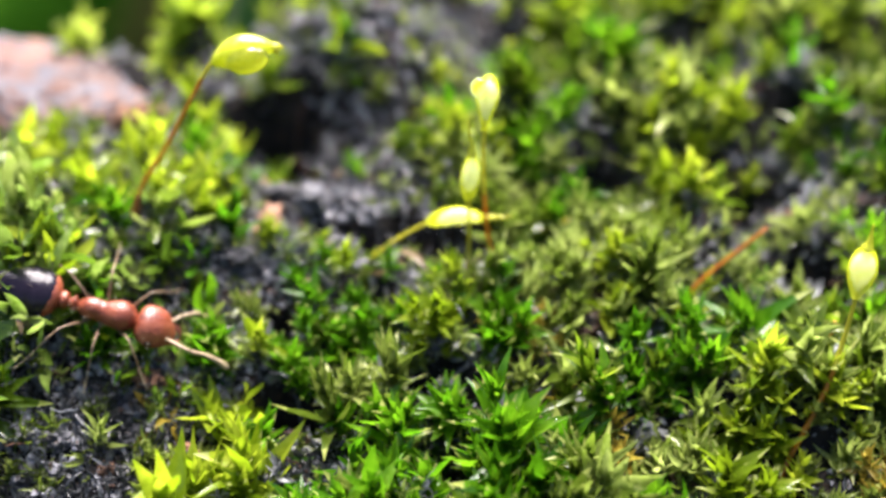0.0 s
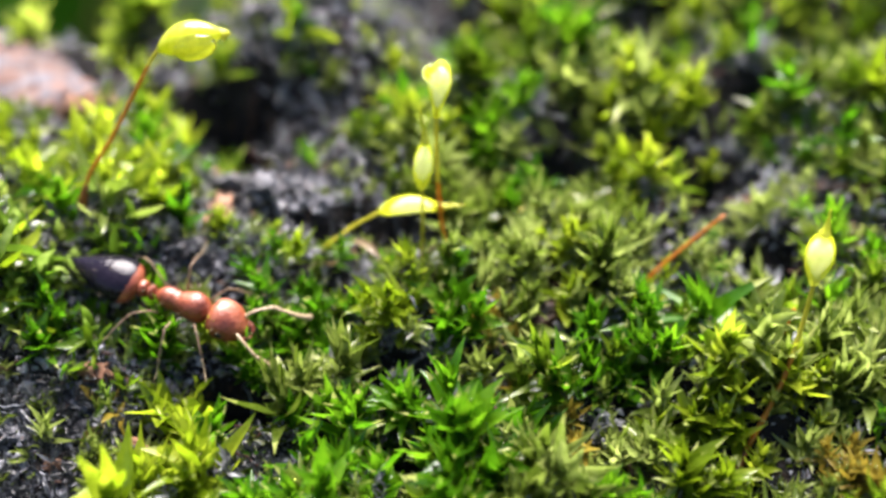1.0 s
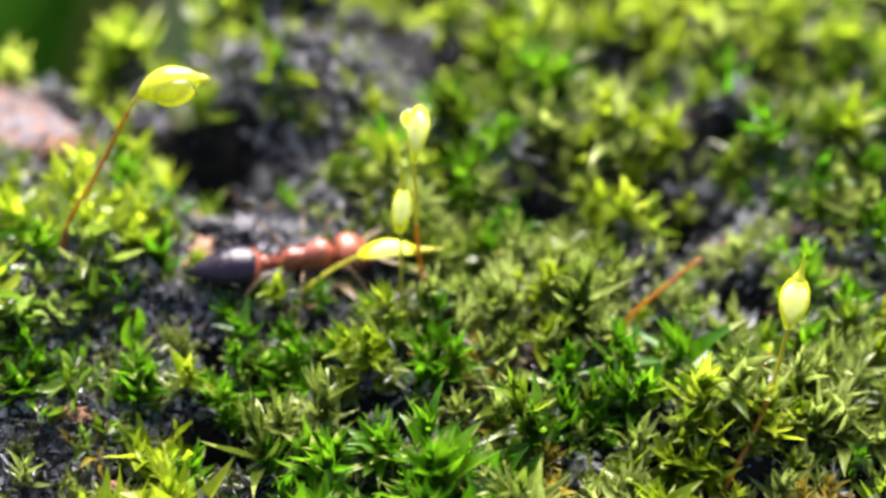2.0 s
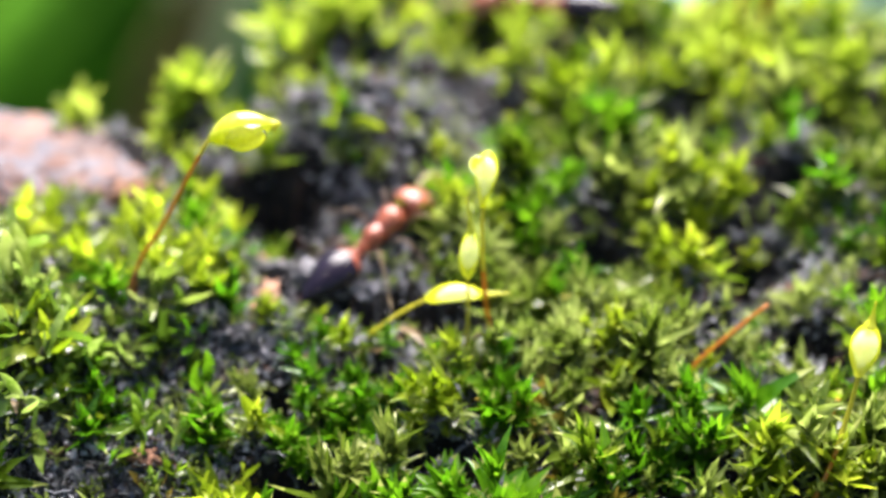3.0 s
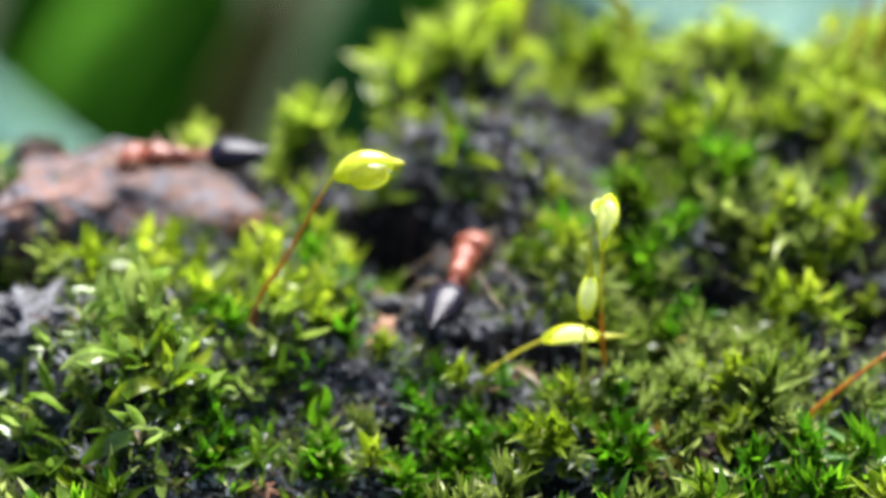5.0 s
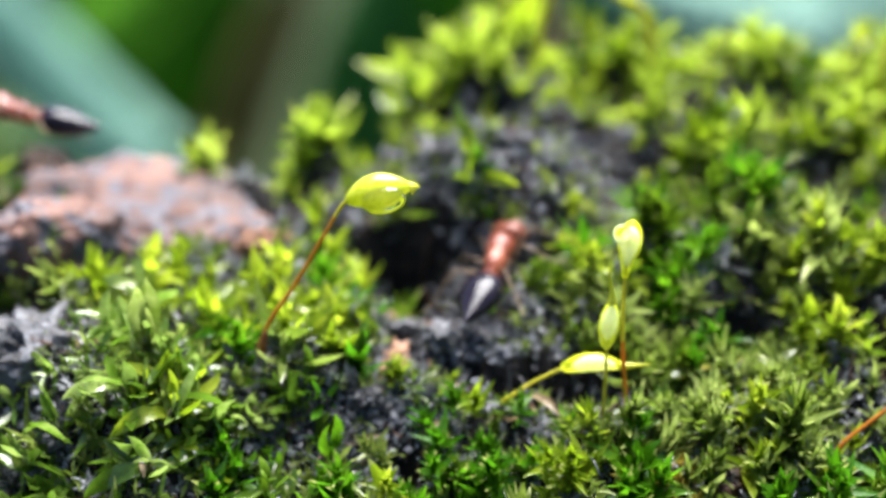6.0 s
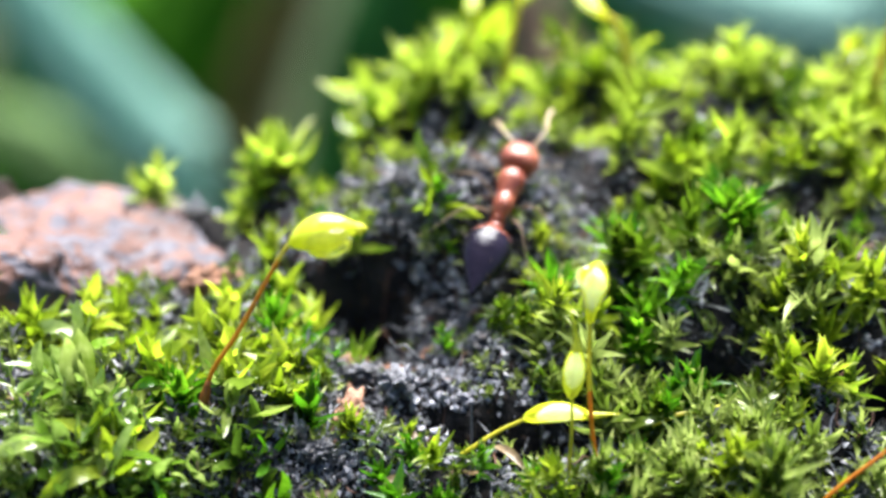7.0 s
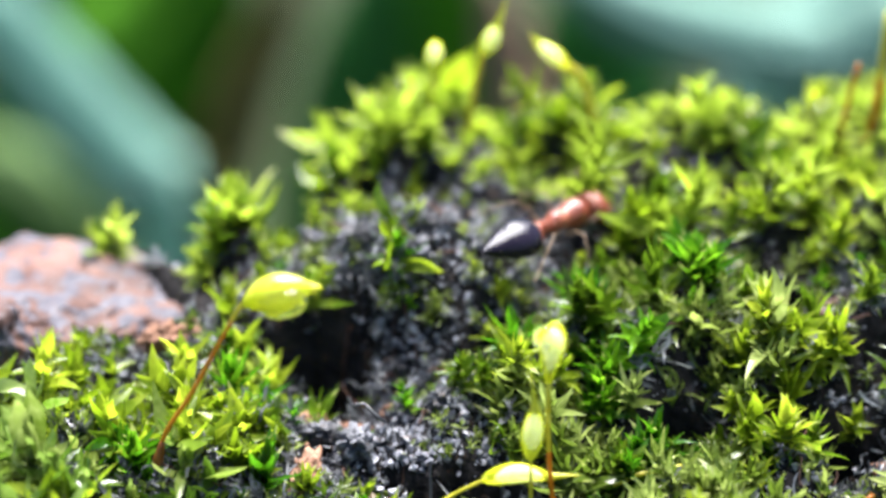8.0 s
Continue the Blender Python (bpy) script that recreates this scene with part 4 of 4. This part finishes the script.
# ---- the blurred undergrowth behind ----
def long_leaf(label, points, width, mat):
    """A long arching leaf, keeled, with its midrib."""
    line = spline(points, 8)
    verts, faces, rib, radii = [], [], [], []
    o = Vector(points[0])
    for k, p in enumerate(line):
        s = k / (len(line) - 1)
        d = (line[min(k + 1, len(line) - 1)] - line[max(k - 1, 0)]).normalized()
        side = d.cross(Vector((0, -1, 0.35))).normalized()
        back = d.cross(side).normalized()
        w = width * 0.5 * (0.5 + 0.5 * math.sin(min(1, s / 0.4) * math.pi / 2)) * (1.0 if s < 0.5 else math.cos((s - 0.5) * math.pi) ** 0.6 if s < 1 else 0.03)
        for a, b in ((-1, 0.12), (-0.5, 0.02), (0, -0.1), (0.5, 0.02), (1, 0.12), (0, -0.04)):
            verts.append(p + side * w * a + back * w * b - o)
        rib.append(p - o - back * w * 0.08)
        radii.append(w * 0.09 + 0.02)
    for k in range(len(line) - 1):
        for a in range(6):
            b = (a + 1) % 6
            faces.append((6 * k + a, 6 * k + b, 6 * k + 6 + b, 6 * k + 6 + a))
    thing = new("grass_leaf")
    thing.matrix_basis = at(*o)
    part("blade", mesh_of("blade", verts, faces, mat), thing)
    part("midrib", mesh_of("midrib", *tube(rib, radii, 6), mat), thing)
    return tagged(thing, label, "leaf", "undergrowth leaves")


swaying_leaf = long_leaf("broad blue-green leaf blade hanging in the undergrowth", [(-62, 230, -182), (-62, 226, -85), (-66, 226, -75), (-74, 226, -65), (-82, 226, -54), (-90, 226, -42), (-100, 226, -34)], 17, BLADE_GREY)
long_leaf("brown dry stalk in the undergrowth", [(-55, 239, -182), (-55, 235, -91), (-51, 235, -74), (-46, 235, -60), (-40, 235, -48), (-35, 235, -36)], 11, STALK_BROWN)
long_leaf("vivid green leaf in the undergrowth", [(-90, 279, -182), (-90, 275, -107), (-85, 275, -87), (-77, 275, -70), (-65, 275, -56), (-54, 275, -38)], 39, BLADE_DARK)
long_leaf("green leaf in the undergrowth", [(-36, 254, -182), (-36, 250, -101), (-34, 250, -85), (-29, 250, -67), (-26, 250, -54), (-21, 250, -38)], 22, BLADE_GREEN)
long_leaf("pale green leaf low in the undergrowth", [(-73, 249, -182), (-73, 245, -101), (-86, 245, -88), (-97, 245, -80), (-109, 245, -74)], 17, BLADE_PALE)
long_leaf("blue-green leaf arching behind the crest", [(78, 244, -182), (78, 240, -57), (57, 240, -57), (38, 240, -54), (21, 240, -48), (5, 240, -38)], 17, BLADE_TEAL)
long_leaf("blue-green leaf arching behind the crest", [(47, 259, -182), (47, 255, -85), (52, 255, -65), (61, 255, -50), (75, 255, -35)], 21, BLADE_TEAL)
long_leaf("pinkish-brown dry stalk behind the crest", [(2, 114, -182), (2, 110, -39), (1, 110, -30), (0, 110, -22), (-2, 110, -15)], 6, STALK_PINK)
long_leaf("dark green leaf in the undergrowth", [(-17, 274, -182), (-17, 270, -95), (-16, 270, -72), (-14, 270, -55), (-12, 270, -38)], 25, BLADE_DARK)
long_leaf("dark green leaf in the undergrowth", [(-111, 304, -182), (-111, 300, -117), (-102, 300, -87), (-97, 300, -64), (-102, 300, -42)], 42, BLADE_DARK)
long_leaf("green leaf in the undergrowth", [(24, 304, -182), (24, 300, -111), (21, 300, -87), (18, 300, -67), (20, 300, -48)], 33, BLADE_GREEN)
long_leaf("brown dry stalk in the undergrowth", [(-80, 294, -182), (-80, 290, -97), (-77, 290, -75), (-77, 290, -62), (-79, 290, -45)], 10, STALK_BROWN)


# ---- ants ----
def loft(rings, sides=20):
    """A body along x through elliptic rings (x, z, half width, half height)."""
    verts, faces = [], []
    for x, z, w, h in rings:
        for a in range(sides):
            t = 2 * math.pi * a / sides
            verts.append((x, w * math.cos(t), z + h * math.sin(t)))
    for k in range(len(rings) - 1):
        for a in range(sides):
            b = (a + 1) % sides
            faces.append((k * sides + a, k * sides + b, (k + 1) * sides + b, (k + 1) * sides + a))
    faces += [tuple(range(sides))[::-1], tuple((len(rings) - 1) * sides + a for a in range(sides))]
    return verts, faces


def rounded(keys, n=7):
    """Rings between key rings, smoothly."""
    a = [Vector(k) for k in keys]
    a = [a[0]] + a + [a[-1]]
    out = []
    for k in range(1, len(a) - 2):
        for s in range(n):
            t = s / n
            p, q, r, u = a[k - 1], a[k], a[k + 1], a[k + 2]
            v = 0.5 * ((2 * q) + (r - p) * t + (2 * p - 5 * q + 4 * r - u) * t * t + (3 * q - p - 3 * r + u) * t ** 3)
            out.append((v[0], v[1], max(0.008, v[2]), max(0.008, v[3])))
    return out + [tuple(keys[-1])]


GASTER = [(-0.66, 0.52, 0.03, 0.03), (-0.71, 0.51, 0.22, 0.17), (-0.82, 0.48, 0.39, 0.29), (-1.02, 0.47, 0.48, 0.345), (-1.30, 0.47, 0.47, 0.34), (-1.60, 0.47, 0.37, 0.265), (-1.88, 0.48, 0.23, 0.165), (-2.10, 0.49, 0.10, 0.08), (-2.24, 0.50, 0.012, 0.012)]
BODY = [(0.90, 0.49, 0.05, 0.05), (0.82, 0.49, 0.13, 0.13), (0.69, 0.53, 0.25, 0.26), (0.50, 0.55, 0.295, 0.30), (0.30, 0.52, 0.25, 0.26), (0.15, 0.49, 0.205, 0.225), (0.0, 0.50, 0.215, 0.24), (-0.15, 0.49, 0.195, 0.225), (-0.28, 0.45, 0.14, 0.15), (-0.36, 0.41, 0.06, 0.06)]
WAIST = [(-0.28, 0.40, 0.07, 0.07), (-0.34, 0.42, 0.10, 0.11), (-0.42, 0.46, 0.15, 0.19), (-0.50, 0.43, 0.09, 0.10), (-0.57, 0.46, 0.16, 0.18), (-0.66, 0.47, 0.17, 0.17), (-0.75, 0.48, 0.11, 0.11), (-0.82, 0.48, 0.06, 0.06)]
HEAD = [(0.81, 0.49, 0.07, 0.07), (0.86, 0.50, 0.28, 0.22), (0.96, 0.51, 0.38, 0.31), (1.12, 0.50, 0.41, 0.335), (1.30, 0.46, 0.385, 0.30), (1.45, 0.41, 0.29, 0.22), (1.55, 0.37, 0.17, 0.12), (1.60, 0.36, 0.06, 0.05)]


def ant(label):
    thing = tagged(new("ant"), label, "ant", "ants")
    body = part("thorax", mesh_of("thorax", *loft(rounded(BODY)), ANT_RED), thing, "red-brown thorax")
    part("waist", mesh_of("waist", *loft(rounded(WAIST, 5)), ANT_RED), thing, "two-knobbed red waist")
    rings = rounded(GASTER)
    rings = [(x, z, w * (1 - 0.015 * (abs((x + 0.80) % 0.37 - 0.18) < 0.03)), h * (1 - 0.015 * (abs((x + 0.80) % 0.37 - 0.18) < 0.03))) for x, z, w, h in rings]
    gaster = part("abdomen", mesh_of("abdomen", *loft(rings, 24), [ANT_BLACK, ANT_RED]), thing, "shiny black heart-shaped abdomen")
    for p in gaster.data.polygons:
        p.material_index = 1 if p.center.x / MM > -0.95 + 0.5 * (p.center.z / MM - 0.48) else 0
    head = part("head", mesh_of("head", *loft(rounded(HEAD), 24), ANT_RED), thing, "glossy red-brown head")
    for side in (1, -1):
        part("eye", lumpy("eye", 0.085, 0.035, 0.075, EYE, 1, 0.0, 2), head, "small black eye", at(1.18, 0.385 * side, 0.54))
        part("mandible", mesh_of("mandible", *tube(spline([(1.50, 0.17 * side, 0.36), (1.62, 0.15 * side, 0.33), (1.70, 0.03 * side, 0.31)], 4), [0.06, 0.06, 0.055, 0.05, 0.05, 0.04, 0.035, 0.025, 0.012], 8), ANT_RED), head)
    rng = random.Random(3)
    verts, faces = [], []
    for _ in range(22):
        x, a = rng.uniform(-2.0, 1.3), rng.uniform(0.15, 2.99)
        ring = min(GASTER if x < -0.74 else HEAD if x > 0.8 else BODY + WAIST, key=lambda r: abs(r[0] - x))
        p = Vector((x, ring[2] * math.cos(a) * 0.96, ring[1] + ring[3] * math.sin(a) * 0.96))
        d = Vector((-0.35 if x < 0.5 else 0.25, math.cos(a), math.sin(a))).normalized() * rng.uniform(0.09, 0.17)
        v, f = tube([p, p + d * 0.5, p + d + Vector((-0.02, 0, 0))], [0.004, 0.0035, 0.002], 3)
        faces += [tuple(i + len(verts) for i in q) for q in f]
        verts += v
    part("hairs", mesh_of("hairs", verts, faces, ANT_FEELER), thing, "sparse pale bristles")
    feelers, legs = [], []
    for side in (1, -1):
        scape = [(0, 0, 0), (0.25, 0.02 * side, 0.1), (0.62, 0.0, 0.12)]
        tip = [(0.62, 0, 0.12), (0.85, -0.12 * side, 0.02), (1.12, -0.2 * side, -0.12), (1.32, -0.22 * side, -0.22)]
        feeler = part("antenna", mesh_of("antenna", *tube(spline(scape, 5), [0.035] + [0.032] * 9 + [0.04], 8), ANT_FEELER), thing, "thin pale antenna")
        k = spline(tip, 5)
        part("antenna_club", mesh_of("antenna_club", *tube(k, [0.036 + 0.03 * (i / (len(k) - 1)) ** 2 * (1 if i < len(k) - 1 else 0.4) for i in range(len(k))], 8), ANT_FEELER), feeler)
        feelers.append((feeler, side))
        for n, (x, turn, reach) in enumerate(((0.52, 48, 0.92), (0.18, 92, 0.95), (-0.08, 138, 1.15))):
            leg = part("leg", mesh_of("leg", *tube(spline([(0, 0, 0), (0.10, 0, -0.08), (0.35 * reach, 0, 0.16), (0.62 * reach, 0, 0.30)], 4), [0.05, 0.045, 0.034, 0.026, 0.022, 0.023, 0.025, 0.025, 0.023, 0.02, 0.018, 0.016, 0.015], 8), ANT_LEG), thing, "slender jointed leg")
            part("shin", mesh_of("shin", *tube(spline([(0.62 * reach, 0, 0.30), (0.85 * reach, 0, 0.12), (1.05 * reach, 0, -0.10)], 4), [0.015, 0.017, 0.019, 0.02, 0.02, 0.019, 0.017, 0.015, 0.013], 8), ANT_LEG), leg)
            part("foot", mesh_of("foot", *tube(spline([(1.05 * reach, 0, -0.10), (1.22 * reach, 0, -0.28), (1.45 * reach, 0, -0.36)], 4), [0.012, 0.012, 0.011, 0.011, 0.010, 0.010, 0.009, 0.009, 0.007], 6), ANT_FEELER), leg)
            legs.append((leg, side, n, x, turn))
    return thing, feelers, legs


def footing(x, y, lift):
    """The height of an ant's feet and the way up there, over the tips of the moss."""
    e = 0.9
    gx = (slope(x + e, y) - slope(x - e, y)) / (2 * e)
    gy = (slope(x, y + e) - slope(x, y - e)) / (2 * e)
    mean = sum(slope(x + a, y + b) for a, b in ((0, 0), (e, 0), (-e, 0), (0, e), (0, -e))) / 5
    return mean + lift, Vector((-gx, -gy, 1.0)).normalized()


def ant_pose(x, y, heading, lift, nose=0.0):
    z, up = footing(x, y, lift)
    ahead = Vector((math.cos(radians(heading)), math.sin(radians(heading)), 0.0))
    ahead = (ahead - up * ahead.dot(up)).normalized()
    m = Matrix((ahead, up.cross(ahead), up)).transposed()
    return at(x, y, z, m @ Matrix.Rotation(radians(-nose), 3, "Y"))


def between(rows, t):
    """Row values at a time, straight between rows."""
    for a, b in zip(rows, rows[1:]):
        if a[0] <= t <= b[0]:
            s = (t - a[0]) / (b[0] - a[0])
            return [p + (q - p) * s for p, q in zip(a[1:], b[1:])]
    return list(rows[-1][1:])


def crawl(made, rows, beat):
    """Walks an ant along rows of (seconds, x, y, heading, lift, nose); its legs step with the way it goes."""
    thing, feelers, legs = made
    walk(thing, [(r[0], ant_pose(*r[1:])) for r in rows])
    times = [k / 10 for k in range(81)]
    gone, phase = 0.0, [0.0]
    for a, b in zip(times, times[1:]):
        p, q = between(rows, a), between(rows, b)
        gone += math.hypot(q[0] - p[0], q[1] - p[1]) + 0.012 * abs(q[2] - p[2])
        phase.append(gone * 2 * math.pi / 1.5)
    for leg, side, n, x, turn in legs:
        steps = []
        for k, t in enumerate(times):
            a = phase[k] + (math.pi if (n + (side > 0)) % 2 else 0.0) + n * 0.4
            swing, raised = 17 * math.sin(a), max(0.0, math.cos(a)) * 12
            steps.append((t, at(x, 0.16 * side, 0.36) @ pose(0, 0, 0, 0, -raised, side * turn - side * swing * (1 if n < 2 else -1) * -1)))
        walk(leg, steps)
    for feeler, side in feelers:
        walk(feeler, [(t, at(1.42, 0.16 * side, 0.5) @ pose(0, 0, 0, 0, 12 + 14 * math.sin(beat * t + side), side * (30 + 16 * math.sin(beat * 0.8 * t + 1.3 * side)))) for t in times])


FIRST_ANT = [
    (0.0, -6.24, -4.26, -18, 0.50, 4), (0.3, -5.20, -3.74, -12, 0.50, 2), (0.5, -4.31, -3.74, -8, 0.50, 0), (0.7, -3.88, -3.67, -22, 0.50, 6), (1.0, -3.77, -3.84, -28, 0.50, 5), (1.2, -3.16, -3.42, -9, 0.50, 3), (1.5, -1.99, -3.04, 2, 0.48, -2),
    (1.7, -1.45, -2.6, 5, 0.42, 0), (2.2, -1.05, -1.5, 20, 0.38, 0), (2.8, -0.78, -0.58, 34, 0.36, 1), (3.0, -0.76, -0.34, 47, 0.36, 1), (3.25, -1.15, -0.5, 56, 0.36, 2), (3.5, -1.45, -0.67, 60, 0.36, 2), (3.75, -0.95, -0.65, 45, 0.36, -4),
    (4.0, -0.49, -0.62, 32, 0.36, -9), (4.5, -1.42, -0.55, 62, 0.36, -8), (4.7, -1.66, -0.62, 64, 0.38, -5), (5.0, -1.40, -0.32, 75, 0.42, -4), (5.2, -1.25, -0.20, 74, 0.45, -9), (5.8, -1.0, 0.3, 71, 0.5, -22), (6.3, -0.81, 0.78, 73, 0.55, -30), (6.5, -0.73, 1.41, 76, 0.40, -28),
    (7.0, -0.29, 2.05, 82, 0.30, -7), (7.3, -0.11, 1.85, 85, 0.32, -6), (7.5, -0.06, 2.2, 83, 0.33, -3), (7.6, 0.24, 2.34, 80, 0.38, -4), (8.0, 1.52, 3.08, 48, 0.44, -3)]
SECOND_ANT = [
    (0.0, 18.0, 6.0, 176, 0.45, 0), (1.0, 13.4, 6.0, 176, 0.45, 0), (2.0, 8.5, 6.1, 165, 0.45, 0), (2.8, 4.12, 5.95, 153, 0.56, -5), (3.0, 2.89, 6.35, 165, 0.58, -6), (3.5, 0.30, 5.78, 196, 0.62, -9), (4.0, -1.81, 5.24, 206, 0.58, 0), (4.5, -4.31, 3.35, 226, 0.68, -6),
    (4.8, -6.52, 2.0, 205, 1.15, 2), (5.0, -7.75, 1.90, 170, 1.42, -4), (5.2, -8.84, 2.52, 162, 1.50, -3), (5.7, -10.7, 3.0, 160, 1.6, 0), (6.3, -13.1, 3.60, 158, 1.65, 2), (6.5, -13.3, 3.60, 160, 1.65, 0), (7.2, -14.6, 3.5, 172, 1.1, 0), (8.0, -16.5, 3.2, 180, 0.5, 0)]
first_ant = ant("red-headed ant with a black abdomen crossing the moss")
second_ant = ant("red-headed ant with a black abdomen running along the crest")


def motions():
    crawl(first_ant, FIRST_ANT, 9.0)
    crawl(second_ant, SECOND_ANT, 7.0)
    foot = swaying_leaf.matrix_basis.copy()
    walk(swaying_leaf, [(t, foot @ pose(0, 0, 0, 0, tilt, 0)) for t, tilt in ((0.0, -10.0), (3.0, -10.0), (4.5, -9.5), (5.0, -8.5), (5.2, -7.5), (5.7, -4.0), (6.3, -1.0), (6.6, -0.3), (7.0, 0.0), (8.0, 0.0))])


motions()
